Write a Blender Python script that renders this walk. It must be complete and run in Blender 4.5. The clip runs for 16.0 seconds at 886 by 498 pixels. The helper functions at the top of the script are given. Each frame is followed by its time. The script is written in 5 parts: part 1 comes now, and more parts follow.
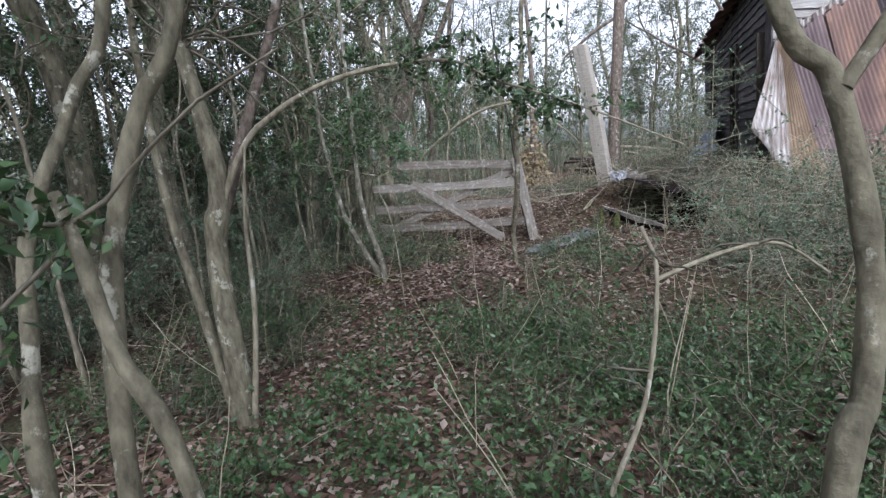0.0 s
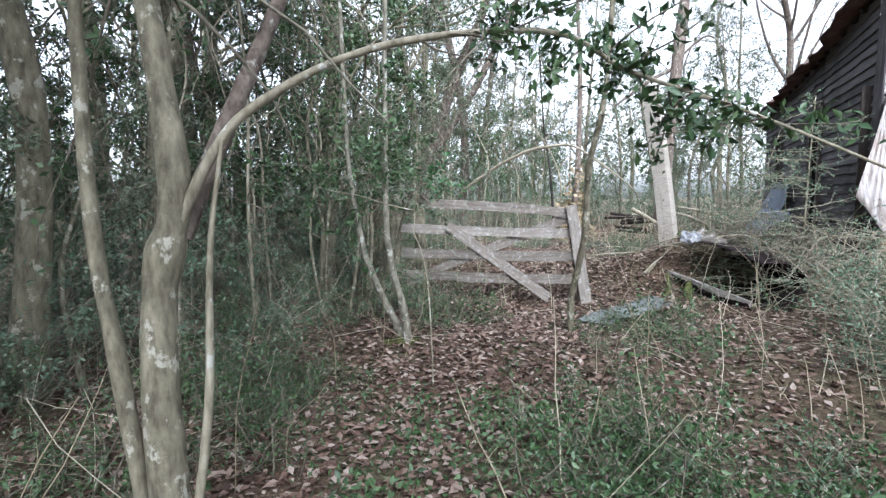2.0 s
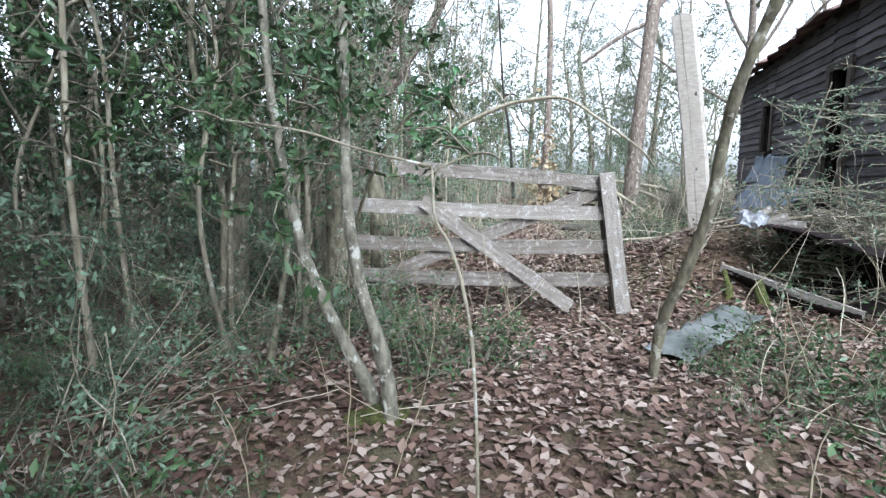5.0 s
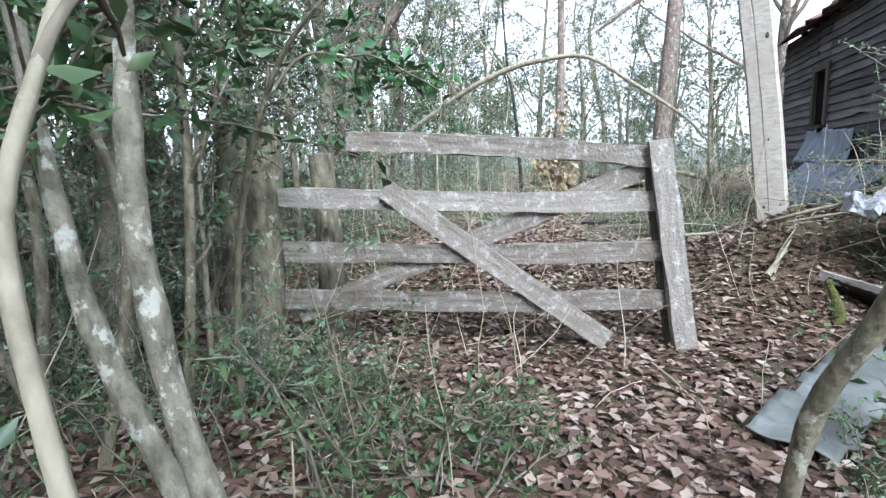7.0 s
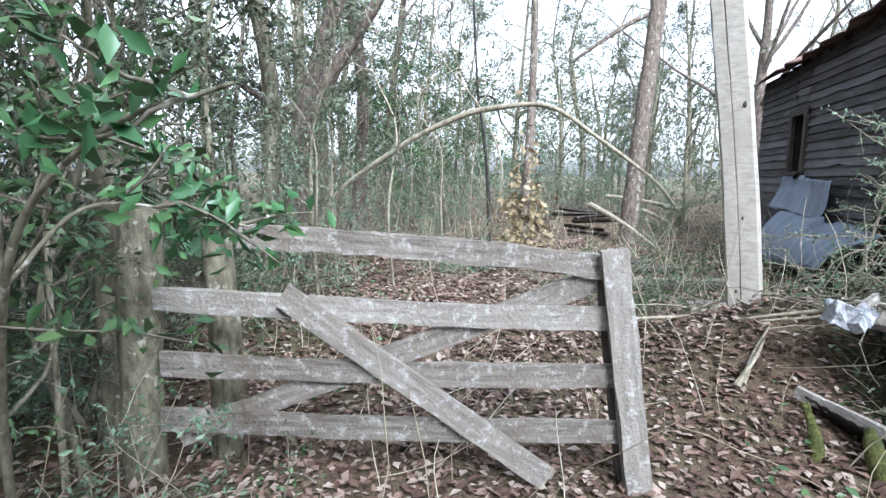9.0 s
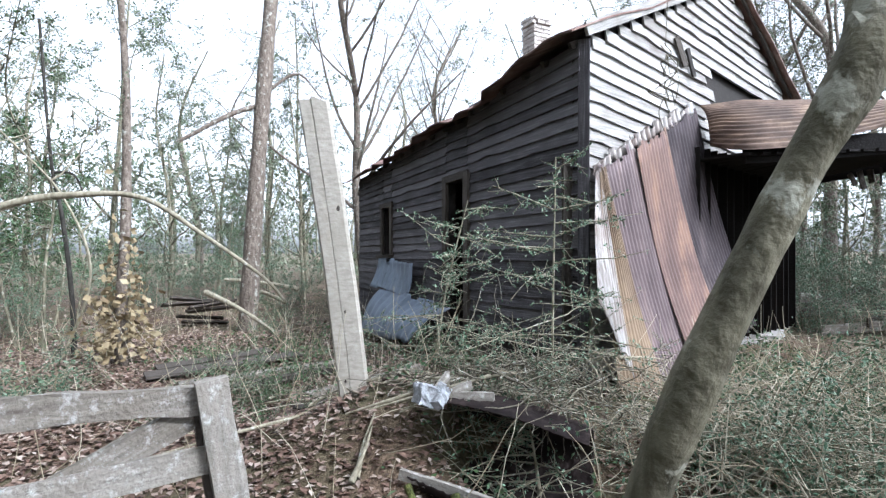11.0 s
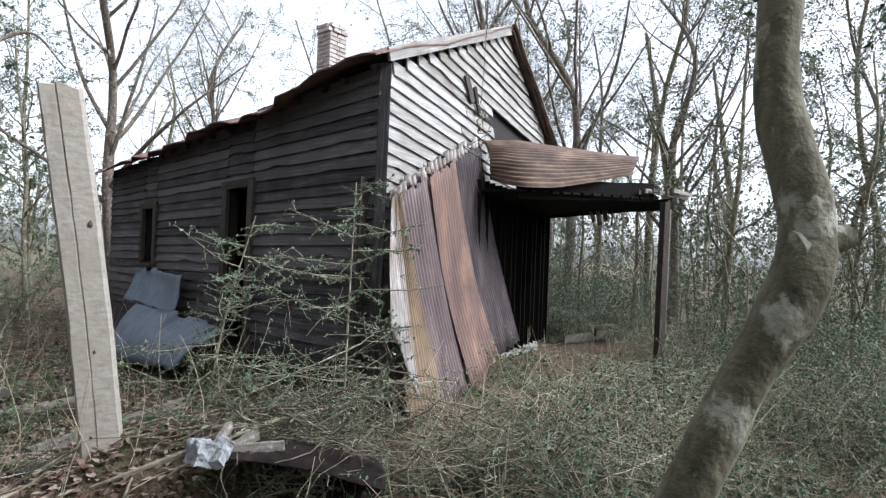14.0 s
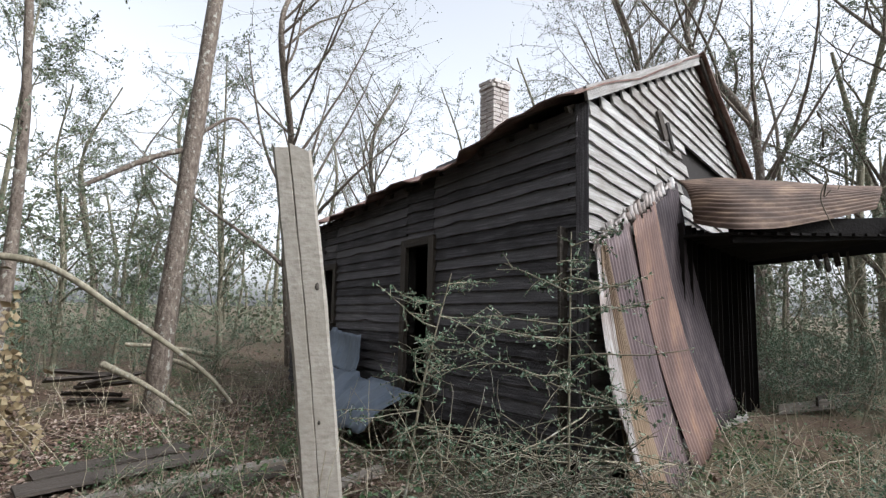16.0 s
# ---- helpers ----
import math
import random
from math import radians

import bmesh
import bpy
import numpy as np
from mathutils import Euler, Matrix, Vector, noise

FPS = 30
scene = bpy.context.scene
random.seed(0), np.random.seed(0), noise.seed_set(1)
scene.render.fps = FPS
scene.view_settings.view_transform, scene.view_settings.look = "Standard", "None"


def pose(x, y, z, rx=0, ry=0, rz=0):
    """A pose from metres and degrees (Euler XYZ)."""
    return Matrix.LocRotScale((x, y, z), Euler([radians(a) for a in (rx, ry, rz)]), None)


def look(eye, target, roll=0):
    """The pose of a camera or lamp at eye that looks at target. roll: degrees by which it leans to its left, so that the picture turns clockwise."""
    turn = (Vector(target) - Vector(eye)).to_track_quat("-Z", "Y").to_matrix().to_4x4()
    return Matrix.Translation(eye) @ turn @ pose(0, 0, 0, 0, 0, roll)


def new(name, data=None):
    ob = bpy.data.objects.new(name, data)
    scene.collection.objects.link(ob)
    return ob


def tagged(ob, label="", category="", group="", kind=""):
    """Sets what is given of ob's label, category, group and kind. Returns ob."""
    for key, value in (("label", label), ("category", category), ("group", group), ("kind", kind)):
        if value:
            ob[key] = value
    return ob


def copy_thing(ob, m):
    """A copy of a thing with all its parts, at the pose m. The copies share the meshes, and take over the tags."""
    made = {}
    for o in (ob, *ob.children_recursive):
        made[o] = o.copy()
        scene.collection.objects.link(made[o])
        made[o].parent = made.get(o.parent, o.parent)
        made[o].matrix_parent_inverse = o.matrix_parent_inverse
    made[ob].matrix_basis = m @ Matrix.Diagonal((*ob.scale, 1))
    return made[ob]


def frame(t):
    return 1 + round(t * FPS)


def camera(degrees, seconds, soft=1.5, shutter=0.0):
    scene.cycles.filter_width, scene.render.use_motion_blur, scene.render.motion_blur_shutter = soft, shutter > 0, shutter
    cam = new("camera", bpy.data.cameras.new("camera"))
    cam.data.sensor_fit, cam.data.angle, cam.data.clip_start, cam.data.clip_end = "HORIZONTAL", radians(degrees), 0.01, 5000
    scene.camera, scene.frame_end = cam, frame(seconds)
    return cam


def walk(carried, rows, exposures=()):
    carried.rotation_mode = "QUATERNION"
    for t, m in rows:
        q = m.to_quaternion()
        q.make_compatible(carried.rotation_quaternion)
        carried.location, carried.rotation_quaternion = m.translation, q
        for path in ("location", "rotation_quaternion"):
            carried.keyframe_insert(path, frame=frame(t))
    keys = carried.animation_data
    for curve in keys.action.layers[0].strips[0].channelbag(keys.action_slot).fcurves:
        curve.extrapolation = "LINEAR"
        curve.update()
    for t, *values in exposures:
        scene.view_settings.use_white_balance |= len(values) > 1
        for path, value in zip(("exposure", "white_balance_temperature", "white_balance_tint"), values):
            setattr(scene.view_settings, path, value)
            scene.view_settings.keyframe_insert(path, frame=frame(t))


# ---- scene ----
# camera and walk: seconds, x, y, z, yaw, pitch, roll
cam = camera(79.5, 16.0, soft=1.35)
PATH = [
    (0.0, -1.755, -8.404, 1.224, 18.95, -10.23, 5.53),
    (0.5, -1.880, -8.207, 1.180, 18.93, -7.71, 3.90),
    (1.0, -1.941, -8.038, 1.191, 19.53, -5.45, -2.17),
    (1.5, -1.997, -7.845, 1.191, 19.33, -4.18, -1.33),
    (2.0, -2.320, -7.473, 1.164, 21.37, -5.43, 0.58),
    (2.5, -2.357, -7.263, 1.192, 27.05, -5.59, 1.79),
    (3.0, -2.712, -6.865, 1.263, 21.72, -6.77, 0.24),
    (3.5, -2.880, -6.661, 1.263, 20.43, -6.77, 0.17),
    (4.2, -3.152, -6.219, 1.150, 15.66, -7.61, 0.92),
    (6.3, -3.653, -4.915, 1.001, 10.42, -7.76, -0.32),
    (6.5, -3.603, -4.766, 0.983, 10.43, -6.56, 1.05),
    (7.0, -3.550, -4.401, 0.954, 13.54, -8.53, 1.32),
    (7.5, -3.433, -4.254, 1.102, 15.74, -6.91, 1.10),
    (8.0, -3.430, -4.122, 1.240, 16.89, -8.91, 0.08),
    (8.2, -3.419, -4.034, 1.269, 17.57, -9.27, -0.22),
    (10.3, -3.272, -3.700, 1.506, -10.62, -5.28, 1.43),
    (10.5, -3.242, -3.674, 1.516, -14.40, -5.05, 2.25),
    (11.0, -3.265, -3.660, 1.536, -27.07, 0.14, 0.20),
    (11.5, -3.290, -3.636, 1.585, -33.25, 0.59, 2.03),
    (12.0, -3.389, -3.652, 1.634, -44.89, 0.85, 1.83),
    (12.5, -3.420, -3.666, 1.704, -49.40, 1.21, 2.34),
    (13.0, -3.340, -3.598, 1.724, -49.52, 2.50, 0.05),
    (13.5, -3.208, -3.537, 1.750, -51.98, 2.32, -1.96),
    (14.0, -3.270, -3.453, 1.724, -50.55, 0.70, -2.05),
    (14.5, -3.300, -3.161, 1.693, -47.05, 2.91, -0.20),
    (15.0, -3.342, -2.910, 1.714, -43.93, 4.99, -1.67),
    (15.5, -3.402, -2.824, 1.715, -39.43, 5.61, -1.35),
    (16.0, -3.372, -2.775, 1.732, -36.07, 6.19, -1.09),
]

EXPOSURES = [(0.0, 1.15, 5600, 14), (1.0, 1.5, 5600, 13), (2.5, 1.92, 5500, 11), (4.0, 2.02, 5450, 10), (7.0, 2.08, 5400, 9), (8.2, 2.1, 5400, 9), (10.5, 1.95, 5450, 9), (12.5, 1.66, 5700, 10), (14.0, 1.4, 5800, 10), (16.0, 1.15, 6000, 10)]
walk(cam, [(t, pose(x, y, z, 90 + p, r, w)) for t, x, y, z, w, p, r in PATH], EXPOSURES)

# ---- light: pale overcast winter sky, brighter from the front of the house ----
world = bpy.data.worlds.new("sky")
scene.world = world
world.use_nodes = True
wn, wl = world.node_tree.nodes, world.node_tree.links
SUN_ELEV, SUN_AZ = 42.0, 152.0      # degrees; azimuth clockwise from +y
sky = wn.new("ShaderNodeTexSky")
sky.sky_type = 'NISHITA'
sky.sun_disc = False
sky.sun_elevation, sky.sun_rotation = radians(SUN_ELEV), radians(SUN_AZ)
sky.dust_density, sky.air_density = 3.0, 1.0
pale = wn.new("ShaderNodeHueSaturation")
pale.inputs["Saturation"].default_value = 0.12
wl.new(sky.outputs[0], pale.inputs["Color"])
wl.new(pale.outputs[0], wn["Background"].inputs[0])
wn["Background"].inputs[1].default_value = 0.15
sun = new("sun", bpy.data.lights.new("sun", 'SUN'))
sun.data.energy, sun.data.angle, sun.data.color = 1.3, radians(16), (1.0, 0.98, 0.95)
az, el = radians(SUN_AZ), radians(SUN_ELEV)
sun.matrix_world = look((30 * math.sin(az) * math.cos(el), 30 * math.cos(az) * math.cos(el), 30 * math.sin(el)), (0, 0, 0))

# ---- materials ----


def material(name, build, rough=0.85, metal=0.0, bump=0.3, bump_scale=40.0, spec=0.3):
    m = bpy.data.materials.new(name)
    m.use_nodes = True
    nt = m.node_tree
    b = nt.nodes["Principled BSDF"]
    b.inputs["Roughness"].default_value = rough
    b.inputs["Metallic"].default_value = metal
    b.inputs["Specular IOR Level"].default_value = spec
    col = build(nt)
    nt.links.new(col, b.inputs["Base Color"])
    if bump:
        n = nt.nodes.new("ShaderNodeTexNoise")
        n.inputs["Scale"].default_value, n.inputs["Detail"].default_value = bump_scale, 6
        co = nt.nodes.new("ShaderNodeTexCoord")
        nt.links.new(co.outputs["Object"], n.inputs["Vector"])
        bp = nt.nodes.new("ShaderNodeBump")
        bp.inputs["Strength"].default_value, bp.inputs["Distance"].default_value = bump, 0.02
        nt.links.new(n.outputs["Fac"], bp.inputs["Height"])
        nt.links.new(bp.outputs[0], b.inputs["Normal"])
    return m


def coords(nt, scale=(1, 1, 1), space="Object"):
    co = nt.nodes.new("ShaderNodeTexCoord")
    mp = nt.nodes.new("ShaderNodeMapping")
    mp.inputs["Scale"].default_value = scale
    nt.links.new(co.outputs[space], mp.inputs["Vector"])
    return mp.outputs[0]


def noise_tex(nt, vec, scale, detail=6, rough=0.6):
    n = nt.nodes.new("ShaderNodeTexNoise")
    n.inputs["Scale"].default_value, n.inputs["Detail"].default_value, n.inputs["Roughness"].default_value = scale, detail, rough
    nt.links.new(vec, n.inputs["Vector"])
    return n.outputs["Fac"]


def ramp(nt, fac, stops):
    r = nt.nodes.new("ShaderNodeValToRGB")
    el = r.color_ramp.elements
    while len(el) < len(stops):
        el.new(0.5)
    for e, (p, c) in zip(el, stops):
        e.position, e.color = p, (*c, 1)
    nt.links.new(fac, r.inputs[0])
    return r.outputs[0]


def mix(nt, fac, a, b):
    n = nt.nodes.new("ShaderNodeMix")
    n.data_type = 'RGBA'
    if isinstance(fac, float):
        n.inputs[0].default_value = fac
    else:
        nt.links.new(fac, n.inputs[0])
    for s, v in ((6, a), (7, b)):
        if isinstance(v, tuple):
            n.inputs[s].default_value = (*v, 1)
        else:
            nt.links.new(v, n.inputs[s])
    return n.outputs[2]


def random_fac(nt):
    return nt.nodes.new("ShaderNodeObjectInfo").outputs["Random"]


def island(nt):
    return nt.nodes.new("ShaderNodeNewGeometry").outputs["Random Per Island"]


def bark(dark, mid, light, lichen, amount=0.56):
    def build(nt):
        v = coords(nt, (1, 1, 0.35))
        base = ramp(nt, noise_tex(nt, v, 30), [(0.3, dark), (0.55, mid), (0.8, light)])
        spots = ramp(nt, noise_tex(nt, coords(nt, (1, 1, 0.8)), 14, 6, 0.65), [(amount, (0, 0, 0)), (amount + 0.05, (1, 1, 1))])
        return mix(nt, spots, base, lichen)
    return build


def wood(dark, mid, light, lichen=None, grain=(60, 3, 60), stain=(0.3, 0.25, 0.2)):
    def build(nt):
        c = ramp(nt, noise_tex(nt, coords(nt, grain), 1.0, 8, 0.65), [(0.28, dark), (0.52, mid), (0.75, light)])
        c = mix(nt, ramp(nt, noise_tex(nt, coords(nt), 2.3, 4), [(0.4, (0, 0, 0)), (0.7, (0.75, 0.75, 0.75))]), c, stain)
        if lichen:
            c = mix(nt, ramp(nt, noise_tex(nt, coords(nt), 22, 6, 0.75), [(0.54, (0, 0, 0)), (0.66, (0.75, 0.75, 0.75))]), c, lichen)
        tone = ramp(nt, random_fac(nt), [(0, dark), (0.5, mid), (1, light)])
        return mix(nt, 0.3, c, tone)
    return build


def leafy(stops):
    def build(nt):
        return mix(nt, 0.2, ramp(nt, island(nt), stops), ramp(nt, random_fac(nt), stops))
    return build


def rusty(a, b, c, streak=(14, 14, 0.8)):
    def build(nt):
        base = ramp(nt, noise_tex(nt, coords(nt, streak), 1.0, 7, 0.65), [(0.3, a), (0.5, b), (0.7, c)])
        return mix(nt, ramp(nt, noise_tex(nt, coords(nt), 2.0, 5), [(0.5, (0, 0, 0)), (0.66, (0.7, 0.7, 0.7))]), base, a)
    return build


M_BARK = material("smooth_grey_bark", bark((0.065, 0.058, 0.038), (0.18, 0.162, 0.11), (0.3, 0.272, 0.195), (0.36, 0.345, 0.275), 0.58), bump=0.5, bump_scale=35)
M_BARK_RED = material("flaky_brown_bark", bark((0.06, 0.045, 0.035), (0.15, 0.12, 0.095), (0.26, 0.22, 0.18), (0.3, 0.29, 0.25), 0.58), bump=0.9, bump_scale=28)
M_BARK_LICHEN = material("lichened_bark", bark((0.075, 0.07, 0.05), (0.19, 0.175, 0.13), (0.3, 0.285, 0.22), (0.37, 0.365, 0.31), 0.55), bump=0.9, bump_scale=28)
M_BARK_PALE = material("pale_twig_bark", bark((0.14, 0.12, 0.08), (0.28, 0.25, 0.18), (0.4, 0.37, 0.28), (0.45, 0.44, 0.38), 0.6), bump=0.2)
M_TWIG = material("thin_twig_bark", bark((0.08, 0.07, 0.05), (0.17, 0.15, 0.11), (0.27, 0.24, 0.18), (0.36, 0.35, 0.3), 0.6), bump=0)
M_DARK_TWIG = material("dark_twig_bark", bark((0.02, 0.018, 0.015), (0.045, 0.04, 0.033), (0.08, 0.07, 0.06), (0.2, 0.2, 0.17), 0.66), bump=0)
M_LEAF = material("evergreen_leaf", leafy([(0, (0.02, 0.05, 0.015)), (0.5, (0.045, 0.095, 0.03)), (1, (0.1, 0.15, 0.06))]), rough=0.45, bump=0, spec=0.5)
M_LEAF_GREY = material("grey_green_leaf", leafy([(0, (0.05, 0.07, 0.035)), (0.5, (0.1, 0.13, 0.075)), (1, (0.19, 0.21, 0.14))]), rough=0.55, bump=0, spec=0.4)
M_LEAF_FRESH = material("fresh_green_leaf", leafy([(0, (0.03, 0.085, 0.03)), (0.5, (0.055, 0.14, 0.05)), (1, (0.1, 0.2, 0.07))]), rough=0.4, bump=0, spec=0.5)
# leaf colour lightened to imitate haze over the distance
M_LEAF_FAR = material("hazed_far_leaf", leafy([(0, (0.07, 0.085, 0.05)), (0.5, (0.14, 0.16, 0.1)), (1, (0.24, 0.25, 0.18))]), rough=0.8, bump=0)
M_LEAF_THORN = material("feathery_leaf", leafy([(0, (0.04, 0.075, 0.042)), (0.5, (0.09, 0.148, 0.088)), (1, (0.2, 0.25, 0.17))]), rough=0.5, bump=0)
M_LEAF_BROWN = material("withered_leaf", leafy([(0, (0.12, 0.08, 0.04)), (0.5, (0.22, 0.165, 0.09)), (1, (0.34, 0.28, 0.17))]), rough=0.6, bump=0)
M_LITTER = material("fallen_leaf", leafy([(0, (0.04, 0.022, 0.016)), (0.35, (0.115, 0.066, 0.046)), (0.65, (0.23, 0.155, 0.115)), (1, (0.44, 0.37, 0.31))]), rough=0.6, bump=0, spec=0.4)
M_MOSS = material("moss", lambda nt: ramp(nt, noise_tex(nt, coords(nt), 25), [(0.3, (0.03, 0.035, 0.01)), (0.6, (0.09, 0.095, 0.025)), (0.8, (0.17, 0.165, 0.05))]), rough=0.95, bump=0.8, bump_scale=90)
M_DRYGRASS = material("dry_stalk", leafy([(0, (0.2, 0.16, 0.1)), (0.5, (0.35, 0.3, 0.21)), (1, (0.5, 0.46, 0.36))]), rough=0.8, bump=0)
M_SOIL = material("litter_soil", lambda nt: mix(nt, ramp(nt, noise_tex(nt, coords(nt), 1.3, 5), [(0.4, (0, 0, 0)), (0.65, (1, 1, 1))]),
                  ramp(nt, noise_tex(nt, coords(nt), 45, 8, 0.75), [(0.3, (0.03, 0.02, 0.014)), (0.5, (0.1, 0.065, 0.042)), (0.75, (0.24, 0.17, 0.12))]),
                  ramp(nt, noise_tex(nt, coords(nt), 38, 8, 0.75), [(0.3, (0.03, 0.035, 0.018)), (0.5, (0.09, 0.085, 0.045)), (0.75, (0.2, 0.17, 0.1))])), rough=0.95, bump=1.0, bump_scale=60)
M_CLAP_DARK = material("bare_dark_clapboard", wood((0.012, 0.011, 0.012), (0.078, 0.07, 0.073), (0.27, 0.25, 0.255), None, (2.2, 2.2, 60), (0.02, 0.017, 0.017)), bump=0.4, bump_scale=50)
M_CLAP_LIGHT = material("flaking_white_clapboard", wood((0.1, 0.09, 0.08), (0.34, 0.325, 0.305), (0.62, 0.61, 0.59), None, (2.4, 2.4, 50), (0.15, 0.12, 0.1)), bump=0.4, bump_scale=50)
M_WOOD_GREY = material("weathered_grey_wood", wood((0.05, 0.043, 0.034), (0.22, 0.195, 0.165), (0.38, 0.355, 0.315), (0.5, 0.49, 0.46), (4, 40, 40), (0.13, 0.1, 0.07)), bump=0.5, bump_scale=60)
M_WOOD_POST = material("pale_post_wood", wood((0.16, 0.14, 0.11), (0.37, 0.335, 0.285), (0.5, 0.46, 0.41), None, (2.2, 45, 45), (0.28, 0.25, 0.2)), bump=0.2, bump_scale=40)
M_WOOD_DARK = material("rotten_dark_wood", wood((0.02, 0.016, 0.013), (0.055, 0.045, 0.037), (0.12, 0.1, 0.085), None, (5, 40, 40), (0.05, 0.04, 0.03)), bump=0.6)
M_TIN_SILVER = material("silver_tin", rusty((0.13, 0.09, 0.07), (0.28, 0.25, 0.23), (0.47, 0.45, 0.44)), rough=0.5, metal=0.35, bump=0.1)
M_TIN_ORANGE = material("orange_rust_tin", rusty((0.1, 0.066, 0.06), (0.18, 0.115, 0.095), (0.3, 0.18, 0.12), (5, 5, 0.7)), rough=0.75, metal=0.1, bump=0.2)
M_TIN_BROWN = material("brown_rust_tin", rusty((0.08, 0.058, 0.06), (0.135, 0.1, 0.1), (0.22, 0.16, 0.145), (5, 5, 0.7)), rough=0.7, metal=0.1, bump=0.2)
M_TIN_DARK = material("dark_rust_tin", rusty((0.03, 0.024, 0.026), (0.06, 0.047, 0.05), (0.11, 0.085, 0.085), (5, 5, 0.7)), rough=0.85, metal=0.1, bump=0.2)
# rusty tin darkened so its colour holds the shade inside the roll
M_TIN_SHADE = material("hollow_shade_tin", rusty((0.01, 0.008, 0.008), (0.022, 0.016, 0.015), (0.06, 0.045, 0.04), (3, 3, 3)), rough=0.9, bump=0.2, spec=0.1)
M_TIN_YELLOW = material("yellowed_rust_tin", rusty((0.12, 0.08, 0.06), (0.19, 0.135, 0.085), (0.28, 0.2, 0.135), (5, 5, 0.7)), rough=0.75, metal=0.1, bump=0.2)
M_TIN_PORCH = material("ribbed_porch_tin", rusty((0.05, 0.033, 0.026), (0.13, 0.088, 0.066), (0.24, 0.165, 0.115), (2.5, 2.5, 9)), rough=0.75, metal=0.1, bump=0.2)
M_TIN_BLUE = material("blue_grey_tin", rusty((0.1, 0.12, 0.15), (0.17, 0.2, 0.25), (0.28, 0.31, 0.36), (2, 2, 2)), rough=0.6, metal=0.2, bump=0.1)
M_TIN_GREY = material("grey_zinc_tin", rusty((0.07, 0.075, 0.065), (0.14, 0.15, 0.14), (0.25, 0.26, 0.245), (3, 3, 3)), rough=0.6, metal=0.2, bump=0.1)
M_TIN_ROOF = material("rusted_roof_tin", rusty((0.1, 0.055, 0.045), (0.2, 0.12, 0.095), (0.33, 0.26, 0.22), (0.8, 9, 9)), rough=0.7, metal=0.1, bump=0.3)
M_BRICK = material("grey_chimney_brick", lambda nt: ramp(nt, random_fac(nt), [(0, (0.3, 0.26, 0.23)), (0.5, (0.4, 0.36, 0.33)), (1, (0.5, 0.46, 0.42))]), rough=0.9, bump=0.5)
M_MORTAR = material("mortar", lambda nt: ramp(nt, noise_tex(nt, coords(nt), 30), [(0.3, (0.35, 0.32, 0.29)), (0.7, (0.5, 0.47, 0.43))]), rough=0.95)
M_STONE = material("pale_block", lambda nt: ramp(nt, noise_tex(nt, coords(nt), 16), [(0.35, (0.2, 0.2, 0.2)), (0.6, (0.38, 0.39, 0.41)), (0.8, (0.55, 0.56, 0.58))]), rough=0.9, bump=0.8)
# near-black wood: the shade under the porch put into its colour
M_PORCH_SHADE = material("porch_shade_wood", wood((0.005, 0.004, 0.004), (0.012, 0.01, 0.009), (0.026, 0.021, 0.019), stain=(0.008, 0.007, 0.006)), bump=0.3, spec=0.1)
M_ROOM = material("dark_interior_boards", wood((0.012, 0.01, 0.009), (0.03, 0.025, 0.022), (0.06, 0.05, 0.045), stain=(0.02, 0.017, 0.015)), bump=0.2)

# coarse copy of the camera's walk; branches, leaves and plants are kept clear of it
WALK_LINE = np.array([(-1.75, -8.4), (-1.95, -8.0), (-2.3, -7.4), (-2.7, -6.85), (-3.1, -6.3), (-3.4, -5.6), (-3.65, -4.9), (-3.5, -4.4), (-3.35, -3.9), (-3.3, -3.5), (-3.35, -3.1), (-3.4, -2.8)])


def off_walk(x, y):
    return np.min(np.hypot(WALK_LINE[:, 0] - x, WALK_LINE[:, 1] - y))


# ---- mesh helpers ----
rng = np.random.default_rng(7)


def mesh_of(name, verts, faces, mat, smooth=False):
    me = bpy.data.meshes.new(name)
    verts = np.asarray(verts, np.float32)
    if isinstance(faces, np.ndarray):
        k = faces.shape[1]
        me.vertices.add(len(verts))
        me.vertices.foreach_set("co", verts.ravel())
        me.loops.add(faces.size)
        me.loops.foreach_set("vertex_index", faces.astype(np.int32).ravel())
        me.polygons.add(len(faces))
        me.polygons.foreach_set("loop_start", np.arange(0, faces.size, k, dtype=np.int32))
        me.update(calc_edges=True)
    else:
        me.from_pydata(verts.tolist(), [], faces)
    me.materials.append(mat)
    if smooth:
        me.polygons.foreach_set("use_smooth", np.ones(len(me.polygons), bool))
    return me


def part(name, bm, mat, parent=None, label=""):
    me = bpy.data.meshes.new(name)
    bm.to_mesh(me)
    bm.free()
    me.materials.append(mat)
    return put(name, me, parent, label)


